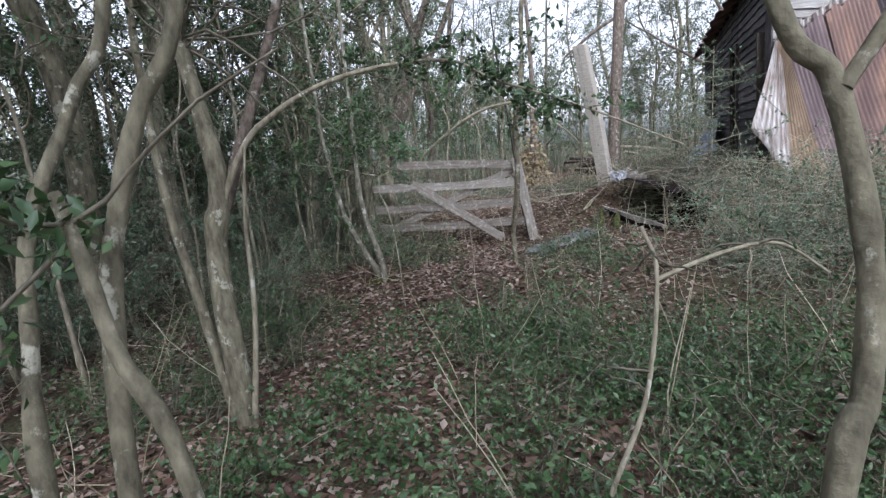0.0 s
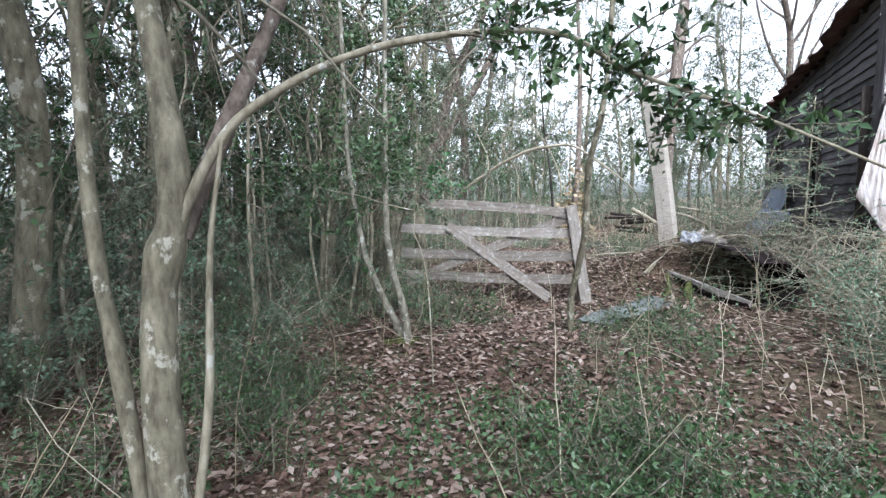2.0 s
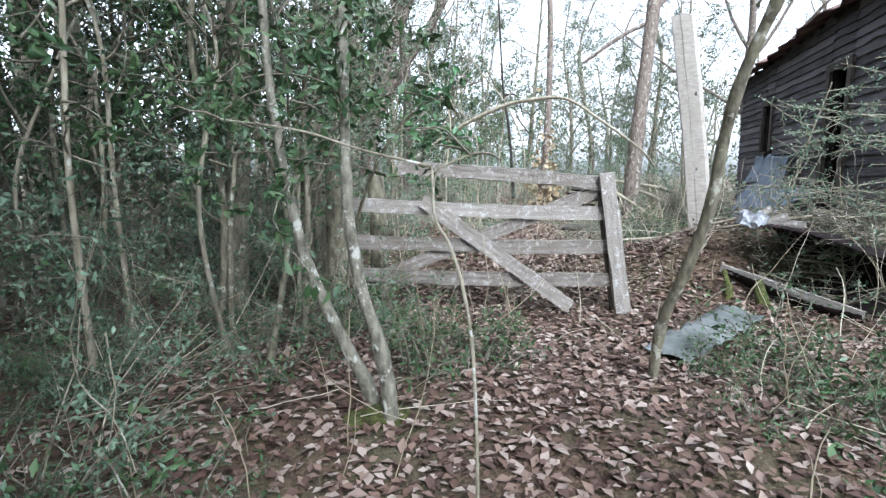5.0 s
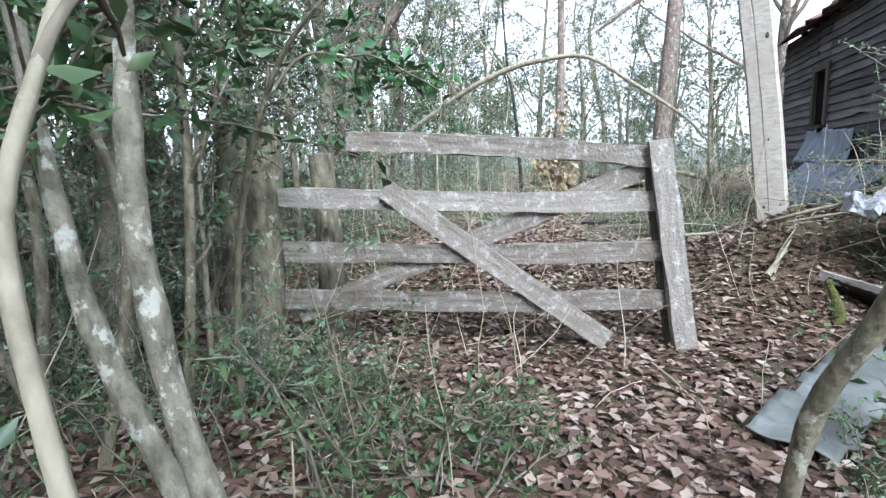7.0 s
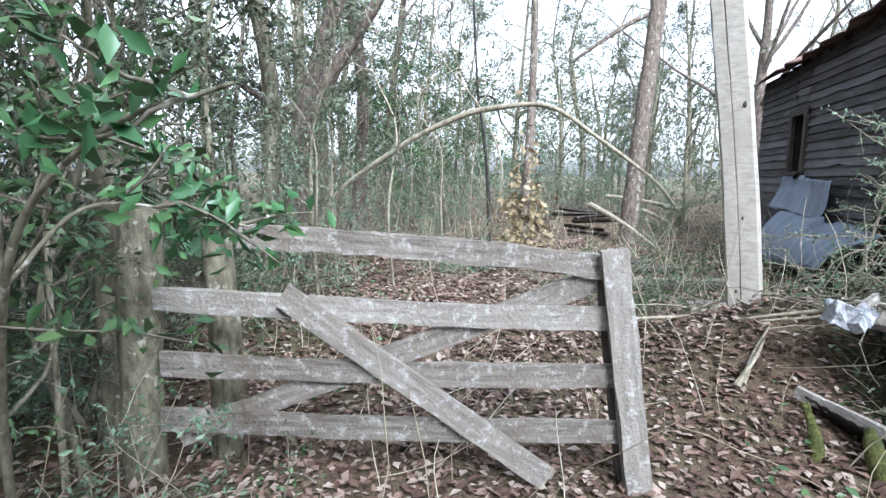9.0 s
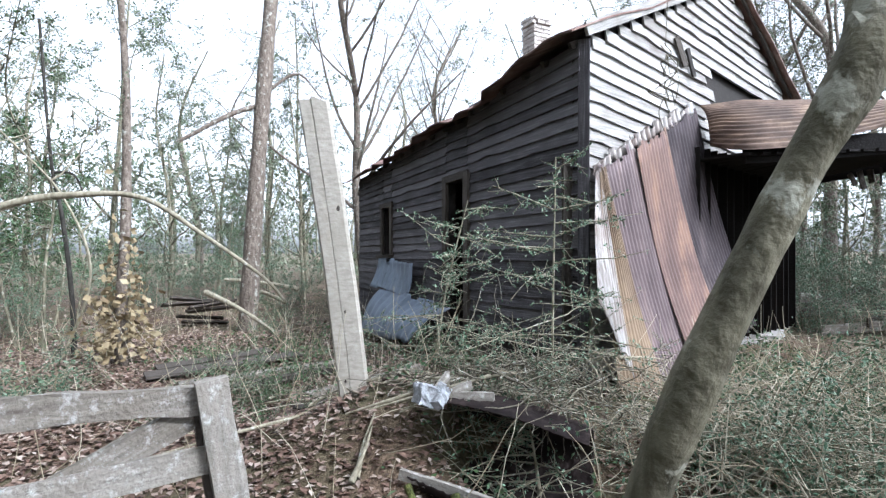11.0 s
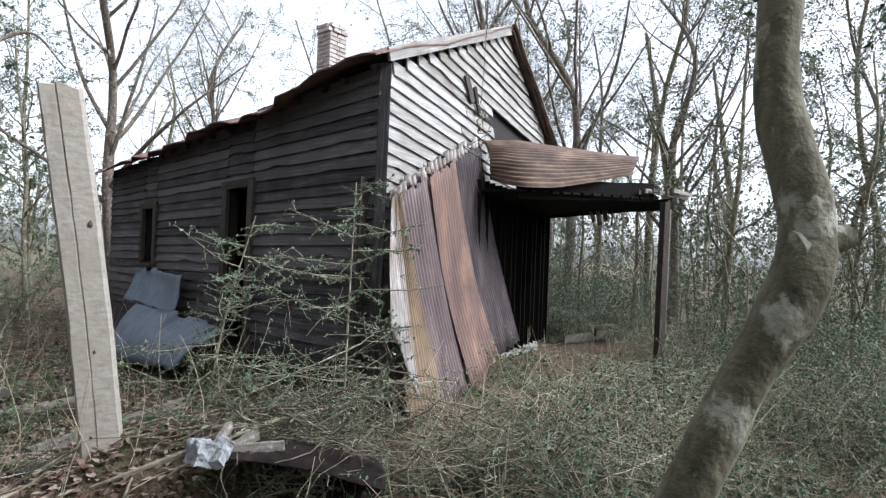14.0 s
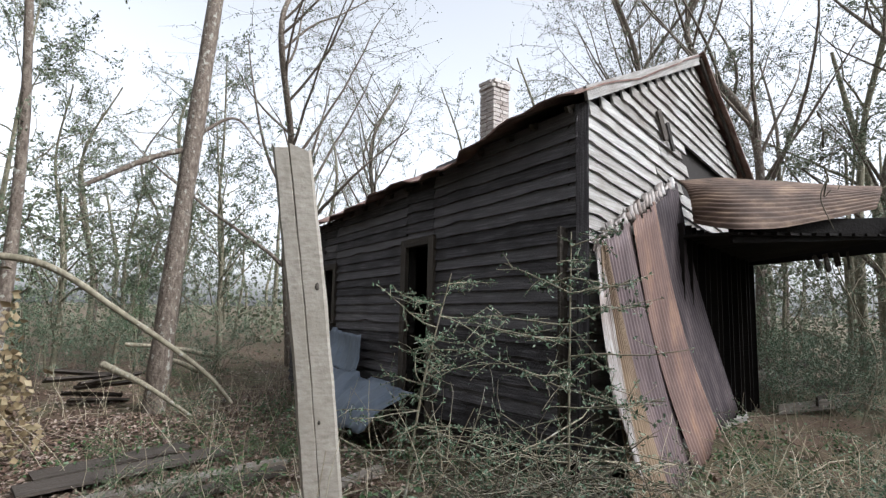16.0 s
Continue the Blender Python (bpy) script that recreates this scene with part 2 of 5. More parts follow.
def tubes(paths, sides=6):
    """Joined tapered limbs: each path is (points, radii)."""
    vs, fs, off = [], [], 0
    ang = np.linspace(0, 2 * np.pi, sides, endpoint=False)
    for pts, rad in paths:
        p = np.asarray(pts, float)
        n = len(p)
        d = np.gradient(p, axis=0)
        d /= np.linalg.norm(d, axis=1, keepdims=True) + 1e-9
        ref = np.array([1.0, 0.2, 0.1]) if abs(d[0][2]) > 0.7 else np.array([0.1, 0.2, 1.0])
        a = np.cross(d, ref)
        a /= np.linalg.norm(a, axis=1, keepdims=True) + 1e-9
        b = np.cross(d, a)
        r = np.asarray(rad, float)[:, None, None]
        ring = p[:, None] + r * (np.cos(ang)[None, :, None] * a[:, None] + np.sin(ang)[None, :, None] * b[:, None])
        vs.append(ring.reshape(-1, 3))
        i = np.arange(n - 1)[:, None] * sides + off
        j = np.arange(sides)[None, :]
        k = (j + 1) % sides
        fs.append(np.stack([i + j, i + k, i + k + sides, i + j + sides], -1).reshape(-1, 4))
        off += n * sides
    return np.concatenate(vs), np.concatenate(fs)


def spline(ctrl, n=14):
    """Smooth curve through a few control points."""
    c = np.asarray(ctrl, float)
    c = np.vstack([2 * c[0] - c[1], c, 2 * c[-1] - c[-2]])
    out = []
    for i in range(1, len(c) - 2):
        t = np.linspace(0, 1, n, endpoint=False)[:, None]
        a, b, e, f = c[i - 1], c[i], c[i + 1], c[i + 2]
        out.append(0.5 * (2 * b + (e - a) * t + (2 * a - 5 * b + 4 * e - f) * t ** 2 + (3 * b - a - 3 * e + f) * t ** 3))
    out.append(c[-2][None])
    return np.vstack(out)


def limb(ctrl, r0, r1, n=10, wob=0.06, seed=0, knots=()):
    g = np.random.default_rng(seed)
    p = spline(ctrl, n)
    t = np.linspace(0, 1, len(p))
    r = (r0 + (r1 - r0) * t) * (1 + wob * np.convolve(g.normal(size=len(p) + 4), np.ones(5) / 2.2, "valid"))
    for at, amp in knots:
        r = r * (1 + amp * np.exp(-((t - at) / 0.03) ** 2))
    return p, np.maximum(r, 0.001)


def leaf_mesh(name, centres, size, mat, g, flat=0.0, aspect=0.45, along=None):
    """Many small folded leaves, each an island of two faces."""
    n = len(centres)
    s = size * g.uniform(0.55, 1.3, (n, 1))
    d = g.normal(size=(n, 3))
    if along is not None:
        d = d * 0.6 + along
    d[:, 2] *= (1 - flat)
    d /= np.linalg.norm(d, axis=1, keepdims=True) + 1e-9
    u = g.normal(size=(n, 3))
    if flat:
        u = u * (1 - flat) + np.array([0, 0, 2.0 * flat])
    w = np.cross(d, u)
    w /= np.linalg.norm(w, axis=1, keepdims=True) + 1e-9
    up = np.cross(w, d)
    c = np.asarray(centres)
    tip, root = c + d * s * 0.5, c - d * s * 0.5
    lift = up * s * 0.12
    a, b = c + w * s * aspect * 0.5 + lift, c - w * s * aspect * 0.5 + lift
    v = np.stack([root, a, tip, b], 1).reshape(-1, 3)
    i = np.arange(n)[:, None] * 4
    f = np.concatenate([i + np.array([[0, 1, 2]]), i + np.array([[0, 2, 3]])], 1).reshape(-1, 3)
    return mesh_of(name, v, f, mat)


def plank_mesh(name, length, width, thick, mat, g, wear=0.004, segs=6, taper=0.0, bend=0.0):
    """A worn board along x, centred, with uneven edges and a slight bow."""
    bm = bmesh.new()
    rings = []
    for i in range(segs + 1):
        t = i / segs
        x = (t - 0.5) * length + (g.uniform(-1, 1) * wear * 2 if i in (0, segs) else 0)
        w = width * (1 - taper * t)
        z0 = bend * math.sin(math.pi * t)
        rings.append([bm.verts.new((x + (g.uniform(-1, 1) * wear * 2 if i in (0, segs) else 0), sy * thick / 2 + g.uniform(-1, 1) * wear * 0.4, sz * w / 2 + z0 + g.uniform(-1, 1) * wear)) for sy, sz in ((-1, -1), (1, -1), (1, 1), (-1, 1))])
    for a, b in zip(rings, rings[1:]):
        for k in range(4):
            bm.faces.new((a[k], b[k], b[(k + 1) % 4], a[(k + 1) % 4]))
    bm.faces.new(rings[0])
    bm.faces.new(rings[-1][::-1])
    bmesh.ops.recalc_face_normals(bm, faces=bm.faces)
    me = bpy.data.meshes.new(name)
    bm.to_mesh(me)
    bm.free()
    me.materials.append(mat)
    return me


def between(a, b, spin=0.0):
    """Pose whose x runs from a to b, at their middle."""
    a, b = Vector(a), Vector(b)
    q = (b - a).to_track_quat('X', 'Z')
    return Matrix.Translation((a + b) / 2) @ q.to_matrix().to_4x4() @ Matrix.Rotation(radians(spin), 4, 'X')


def smooth01(t):
    t = min(max(t, 0.0), 1.0)
    return t * t * (3 - 2 * t)


def ground_z(x, y):
    z = 0.22 * smooth01((y + 1.9) / 2.2) - 0.12 * smooth01((-y - 3.2) / 1.5) * (1 - smooth01((-y - 6.0) / 2.0))
    z += 0.42 * math.exp(-(((x + 1.75) / 0.85) ** 2 + ((y + 0.25) / 0.6) ** 2))
    z += 0.12 * smooth01((x + 0.8) / 1.5) * smooth01((y + 4.2) / 2.0) * (1 - smooth01((x - 1) / 8))
    # hollow under the rolled tin
    u, w = (x - y + 0.5) * 0.707, (x + y + 2.4) * 0.707
    z -= 0.5 * math.exp(-(u / 0.45) ** 2 - ((w - 0.14) / 0.27) ** 2)
    return z + 0.05 * noise.noise((x * 0.7, y * 0.7, 0.3)) + 0.025 * noise.noise((x * 2.3, y * 2.3, 1.7))


def world_of(ob):
    m = ob.matrix_basis.copy()
    while ob.parent is not None:
        m = ob.parent.matrix_basis @ ob.matrix_parent_inverse @ m
        ob = ob.parent
    return m


def put(name, me, parent=None, label=""):
    """A mesh object, placed in world terms even under a moved parent."""
    ob = new(name, me)
    if parent is not None:
        ob.parent = parent
        ob.matrix_parent_inverse = world_of(parent).inverted()
    return tagged(ob, label)


def plank(name, a, b, width, thick, mat, parent=None, label="", spin=0.0, wear=0.004, seed=0, **kw):
    g = np.random.default_rng(seed + 11)
    ob = put(name, plank_mesh(name, (Vector(b) - Vector(a)).length, width, thick, mat, g, wear, **kw), parent, label)
    ob.matrix_basis = between(a, b, spin)
    return ob


def empty(name, label, category, group="", kind="", at=(0, 0, 0)):
    ob = new(name)
    ob.matrix_basis = Matrix.Translation(at)
    return tagged(ob, label, category, group, kind)


# ---- ground: one sheet out to the horizon ----
def build_ground():
    ax = np.concatenate([-np.geomspace(300, 13, 14), np.arange(-12, 9.01, 0.25), np.geomspace(10, 300, 14)])
    ay = np.concatenate([-np.geomspace(300, 12, 14), np.arange(-11, 14.01, 0.25), np.geomspace(15, 300, 14)])
    v = [(x, y, ground_z(x, y)) for y in ay for x in ax]
    w = len(ax)
    f = [(j * w + i, j * w + i + 1, j * w + w + i + 1, j * w + w + i) for j in range(len(ay) - 1) for i in range(w - 1)]
    ob = put("ground", mesh_of("ground", v, np.array(f), M_SOIL, True))
    tagged(ob, "forest floor of dark soil under brown leaf litter", "ground", kind="structure")


build_ground()

# ---- the house ----
TH = radians(10.0)
UX, UY = math.cos(TH), math.sin(TH)


def front(s, z, out=0.0):
    """A point on the gable wall: s along it from the near corner, out from it."""
    return (s * UX + out * UY, s * UY - out * UX, z)


EAVE_NEAR, EAVE_FAR, LENGTH = 3.42, 2.9, 6.3
APEX_S, APEX_Z, RIGHT_S, RIGHT_Z = 2.72, 4.76, 4.3, 3.75
RIDGE_X = APEX_S * UX
BASE = 0.45
house = empty("abandoned_house", "derelict one-storey clapboard house with a rusted tin roof, leaning and overgrown", "house", at=(1.8, 3.2, 0.2))


def eave_z(y):
    return EAVE_NEAR + (EAVE_FAR - EAVE_NEAR) * (y / LENGTH) - 0.05 * math.sin(math.pi * y / LENGTH)


def house_walls():
    # sheathing behind the boards, with openings that go through
    def slab(name, quads, thick, label):
        bm = bmesh.new()
        for q in quads:
            a = [bm.verts.new(p) for p in q]
            n = (Vector(q[1]) - Vector(q[0])).cross(Vector(q[3]) - Vector(q[0])).normalized() * -thick
            b = [bm.verts.new(Vector(p) + n) for p in q]
            bm.faces.new(a)
            bm.faces.new(b[::-1])
            for k in range(4):
                bm.faces.new((a[k], b[k], b[(k + 1) % 4], a[(k + 1) % 4]))
        bmesh.ops.recalc_face_normals(bm, faces=bm.faces)
        return part(name, bm, M_ROOM, house, label)

    ys = [0.03, 2.06, 2.6, 4.58, 4.98, LENGTH]
    quads = []
    for k in range(5):
        y0, y1 = ys[k], ys[k + 1]
        holes = {1: (0.55, 2.43), 3: (1.48, 2.25)}.get(k)
        spans = [(BASE, None)] if holes is None else [(BASE, holes[0]), (holes[1], None)]
        for z0, z1 in spans:
            t0, t1 = (z1, z1) if z1 else (eave_z(y0), eave_z(y1))
            quads.append(((0.03, y0, z0), (0.03, y0, t0), (0.03, y1, t1), (0.03, y1, z0)))
    west = slab("wall", quads, 0.1, "dark unpainted clapboard side wall")
    quads = [(front(0.03, BASE, -0.03), front(RIGHT_S, BASE, -0.03), front(RIGHT_S, RIGHT_Z, -0.03), front(0.03, EAVE_NEAR, -0.03)),
             (front(0.03, EAVE_NEAR, -0.03), front(RIGHT_S, RIGHT_Z, -0.03), front(APEX_S + 0.02, APEX_Z, -0.03), front(APEX_S, APEX_Z, -0.03))]
    gable = slab("wall", quads, 0.1, "gable wall with flaking whitewashed clapboards")
    rx, ry = RIGHT_S * UX, RIGHT_S * UY
    back = slab("wall", [((rx, ry, BASE), (rx, LENGTH, BASE), (rx, LENGTH, 2.8), (rx, ry, RIGHT_Z)),
                         ((0.05, LENGTH, BASE), (0.05, LENGTH, EAVE_FAR), (RIDGE_X, LENGTH, 4.4), (rx, LENGTH, 2.8)),
                         ((0.05, LENGTH, BASE), (rx, LENGTH, 2.8), (rx, LENGTH, BASE), (rx - 0.1, LENGTH, BASE))], 0.1, "plain rear walls")
    slab("floor", [((0.1, 0.1, BASE + 0.02), (0.1, LENGTH, BASE + 0.02), (rx, LENGTH, BASE + 0.02), (rx, ry, BASE + 0.02))], 0.05, "dark plank floor")
    slab("ceiling", [((0.1, 0.1, 2.75), (0.1, LENGTH, 2.7), (rx, LENGTH, 2.7), (rx, ry, 2.75))], 0.04, "dark board ceiling")

    g = np.random.default_rng(3)

    def clap(parent, a, b, h, mat, n):
        """One lapped board from a to b; a and b on its lower edge."""
        a, b = Vector(a), Vector(b)
        d = (b - a).normalized()
        n = Vector(n)
        up = Vector((0, 0, 1))
        segs = max(3, int((b - a).length / 0.22))
        bm = bmesh.new()
        rows = []
        for i in range(segs + 1):
            p = a.lerp(b, i / segs)
            low = p + up * (g.normal(0, 0.0022) + 0.003 * math.sin(i * 0.23 + a.z * 9)) + n * (0.032 + abs(g.normal(0, 0.004)))
            if g.random() < 0.05:
                low += up * g.uniform(0.008, 0.03)
            rows.append([bm.verts.new(q) for q in (low, p + up * h + n * 0.006, p + up * h - n * 0.004, low - n * 0.03)])
        for r, s in zip(rows, rows[1:]):
            for k in range(4):
                bm.faces.new((r[k], s[k], s[(k + 1) % 4], r[(k + 1) % 4]))
        bm.faces.new(rows[0])
        bm.faces.new(rows[-1][::-1])
        bmesh.ops.recalc_face_normals(bm, faces=bm.faces)
        part("clapboard", bm, mat, parent)

    step, n = 0.122, 25
    for i in range(n):
        z = BASE + i * step
        f = 1 - 0.085 * (i / n)
        for y0, y1 in ((0.02, 2.05), (2.61, 4.57), (4.99, LENGTH)):
            za, zb = z * (1 - (1 - f) * y0 / LENGTH), z * (1 - (1 - f) * y1 / LENGTH)
            if za + step > eave_z(y0) + 0.02:
                continue
            if i < 1 and g.random() < 0.4:
                continue
            clap(west, (0.02, y0, za + g.normal(0, 0.006)), (0.02, y1, zb + g.normal(0, 0.006)), step + 0.012, M_CLAP_DARK, (-1, 0, 0))
        for y0, y1, lo, hi in ((2.06, 2.6, 0.55, 2.43), (4.58, 4.98, 1.48, 2.25)):
            zz = z * (1 - (1 - f) * y0 / LENGTH)
            if (zz + step < lo or zz > hi) and zz + step < eave_z(y1):
                clap(west, (0.02, y0, zz), (0.02, y1, zz), step + 0.012, M_CLAP_DARK, (-1, 0, 0))
    nf = (UY, -UX, 0)
    left_k, right_k = (APEX_Z - EAVE_NEAR) / APEX_S, (APEX_Z - RIGHT_Z) / (RIGHT_S - APEX_S)
    for i in range(44):
        z = BASE + i * step
        s0, s1 = 0.02, RIGHT_S
        drop = 0.11
        if z > EAVE_NEAR - 0.1:
            s0 = max(0.02, (z + 0.12 - EAVE_NEAR) / (left_k + drop))
        s1 = min(RIGHT_S, (APEX_Z + right_k * APEX_S - z - 0.14) / (right_k - drop))
        if s1 - s0 < 0.15:
            continue
        if 3.2 < z < 3.82:
            s1 = min(s1, 2.28 + 0.12 * math.sin(i * 2.1))
        cuts = [s0] + ([g.uniform(s0 + 0.5, s1 - 0.4)] if s1 - s0 > 2 else []) + [s1]
        for c0, c1 in zip(cuts, cuts[1:]):
            clap(gable, front(c0 + 0.003, z - drop * c0 + g.normal(0, 0.005)), front(c1 - 0.003, z - drop * c1 + g.normal(0, 0.006)), step + 0.012, M_CLAP_LIGHT, nf)
    # corner post and loose upright boards
    plank("corner_board", (-0.02, -0.03, BASE - 0.1), (0.03, 0.0, EAVE_NEAR), 0.1, 0.03, M_CLAP_DARK, house, "cracked corner board", 90, seed=2)
    plank("upright_board", (-0.045, 0.16, BASE - 0.2), (-0.045, 0.14, 2.4), 0.11, 0.025, M_WOOD_DARK, house, "grey batten nailed upright over the boards", 90, seed=3)
    for y0, z0, z1 in ((2.05, 0.5, 2.5), (2.62, 0.5, 2.5)):
        plank("door_jamb", (-0.02, y0, z0), (-0.02, y0, z1), 0.1, 0.05, M_WOOD_DARK, house, seed=int(y0 * 10), spin=90)
    plank("door_head", (-0.02, 2.0, 2.48), (-0.02, 2.67, 2.46), 0.09, 0.05, M_WOOD_DARK, house, seed=5)
    for y0 in (4.56, 5.0):
        plank("window_jamb", (-0.02, y0, 1.42), (-0.02, y0, 2.3), 0.08, 0.05, M_WOOD_DARK, house, seed=int(y0 * 10), spin=90)
    plank("window_sill", (-0.05, 4.5, 1.44), (-0.05, 5.06, 1.43), 0.05, 0.12, M_WOOD_DARK, house, seed=7)
    plank("window_head", (-0.02, 4.5, 2.3), (-0.02, 5.06, 2.29), 0.08, 0.05, M_WOOD_DARK, house, seed=8)
    # sill beam and short piers in the dark gap under the boards
    plank("sill_beam", (0.1, 0.02, BASE - 0.08), (0.1, LENGTH, BASE - 0.08), 0.16, 0.16, M_WOOD_DARK, house, seed=9, segs=12)
    for y in (0.12, 2.1, 4.1, 6.1):
        plank("pier", (0.14, y, -0.1), (0.14, y, BASE - 0.1), 0.24, 0.24, M_WOOD_DARK, house, seed=int(y * 7))
    # dark planks on the gable stand in for a torn hole's shade and a leaning broken board
    plank("broken_board", front(1.5, 3.78, 0.05), front(1.66, 3.5, 0.06), 0.09, 0.02, M_WOOD_DARK, house, seed=12)
    plank("broken_board", front(1.72, 3.7, 0.05), front(1.82, 3.42, 0.07), 0.05, 0.02, M_ROOM, house, seed=13)
    # rake boards
    plank("rake_board", front(-0.02, EAVE_NEAR + 0.06, 0.07), front(APEX_S, APEX_Z + 0.0, 0.07), 0.12, 0.03, M_CLAP_LIGHT, house, "bleached rake board", seed=14)
    plank("rake_board", front(APEX_S, APEX_Z + 0.02, 0.09), front(RIGHT_S + 0.1, RIGHT_Z - 0.08, 0.09), 0.16, 0.03, M_WOOD_DARK, house, "dark rake board", seed=15)


def house_roof():
    g = np.random.default_rng(5)
    bm = bmesh.new()
    ny, nx = 40, 12
    # west slope: ragged, dropping towards the far end
    grid = []
    for j in range(ny + 1):
        t = j / ny
        y = -0.1 + t * (LENGTH + 0.38)
        ez = eave_z(min(max(y, 0), LENGTH)) - 0.05 + 0.05 * math.sin(3 * t * 6) * (t < 0.5)
        rz = APEX_Z + 0.05 - 0.35 * t
        ragged = g.uniform(-0.05, 0.05)
        row = []
        for i in range(nx + 1):
            u = i / nx
            x = -0.26 + ragged * (1 - u) + u * (RIDGE_X + 0.26)
            z = ez + u * (rz - ez) + 0.02 * math.sin(y * 11) + 0.03 * noise.noise((x * 1.5, y * 1.5, 0)) - 0.1 * math.sin(math.pi * u) * math.sin(math.pi * t)
            if t < 0.12 and u < 0.4:
                z += 0.07 * (1 - t / 0.12) * (0.4 - u) / 0.4
            row.append(bm.verts.new((x, y + x * UY * (1 - t) ** 6, z)))
        grid.append(row)
    for a, b in zip(grid, grid[1:]):
        for k in range(nx):
            bm.faces.new((a[k], a[k + 1], b[k + 1], b[k]))
    ob = part("roof", bm, M_TIN_ROOF, house, "rusty tin roof slope with a ragged eave")
    ob.modifiers.new("thick", 'SOLIDIFY').thickness = 0.015
    bm = bmesh.new()
    rx = RIGHT_S * UX
    grid = []
    for j in range(21):
        t = j / 20
        y = -0.15 + t * (LENGTH + 0.4)
        grid.append([bm.verts.new((RIDGE_X - 0.02 + u * (rx + 0.27 - RIDGE_X), y + (RIDGE_X + u * 1.6) * UY * (1 - t) ** 6, APEX_Z + 0.05 - 0.35 * t + u * (RIGHT_Z - 0.2 - APEX_Z - 0.05 + 0.25 * t) + 0.02 * g.normal())) for u in (0, 0.25, 0.5, 0.75, 1)])
    for a, b in zip(grid, grid[1:]):
        for k in range(4):
            bm.faces.new((a[k], a[k + 1], b[k + 1], b[k]))
    ob = part("roof", bm, M_TIN_ROOF, house, "rusty tin roof slope, far side")
    ob.modifiers.new("thick", 'SOLIDIFY').thickness = 0.015
    # split shingle ends and lath along the near eave
    for k in range(16):
        y = 0.1 + k * 0.36 + g.uniform(-0.05, 0.05)
        z = eave_z(y)
        plank("rafter_tail", (0.1, y, z + 0.02), (-0.06, y, z - 0.04), 0.06, 0.04, M_WOOD_DARK, house, seed=40 + k)


def chimney():
    top = empty("chimney", "slender brick chimney with a stepped cap above the roof", "chimney", at=(2.12, 3.46, 3.8))
    w = 0.3
    bm = bmesh.new()
    bmesh.ops.create_cube(bm, size=1, matrix=Matrix.Translation((2.12, 3.46, 4.55)) @ Matrix.Diagonal((w - 0.035, w - 0.035, 1.56, 1)))
    part("core", bm, M_MORTAR, top, "pale mortar core")
    bm = bmesh.new()
    bmesh.ops.create_cube(bm, size=1, matrix=Matrix.Diagonal((0.138, 0.075, 0.06, 1)))
    bmesh.ops.bevel(bm, geom=bm.edges, offset=0.006, segments=1, affect='EDGES')
    brick = bpy.data.meshes.new("brick")
    bm.to_mesh(brick)
    bm.free()
    brick.materials.append(M_BRICK)
    g = np.random.default_rng(9)
    for r in range(23):
        z = 3.8 + r * 0.068
        ww = w / 2 + (0.03 if r in (21, 22) else 0.0) - 0.02
        for side in range(4):
            for k in (-1, 1):
                off = k * 0.072 + (0.025 if r % 2 else -0.025)
                b = put("brick", brick, top)
                b.matrix_basis = Matrix.Translation((2.12, 3.46, z)) @ Matrix.Rotation(side * math.pi / 2, 4, 'Z') @ Matrix.Translation((off, -ww, g.normal(0, 0.002)))


def corrugated(name, quad, waves, mat, parent, label, amp=0.0055, rows=10, sag=0.0, curl=0.0, jag=0.02, seed=0, per=6):
    """A ribbed tin sheet over the quad (top-left, top-right, bottom-right, bottom-left); ribs run from top to bottom."""
    g = np.random.default_rng(seed)
    tl, tr, br, bl = [Vector(q) for q in quad]
    n = (tr - tl).cross(bl - tl).normalized()
    nx = waves * per
    v = []
    jt, jb = g.normal(0, jag, nx + 1), g.normal(0, jag, nx + 1)
    for j in range(rows + 1):
        t = j / rows
        for i in range(nx + 1):
            u = i / nx
            p = tl.lerp(tr, u).lerp(bl.lerp(br, u), t)
            if j == 0:
                p = p + (tl - bl).normalized() * jt[i // per]
            if j == rows:
                p = p + (tl - bl).normalized() * jb[i // per]
            p = p + n * (amp * math.sin(u * waves * 2 * math.pi) + sag * math.sin(math.pi * t) + curl * (1 - t) ** 3 + 0.025 * noise.noise((u * 2 + seed, t * 2, seed * 3.1)))
            v.append(p)
    w = nx + 1
    f = np.array([(j * w + i, j * w + i + 1, j * w + w + i + 1, j * w + w + i) for j in range(rows) for i in range(nx)])
    ob = put(name, mesh_of(name, v, f, mat, True), parent, label)
    ob.modifiers.new("thick", 'SOLIDIFY').thickness = 0.004
    return ob


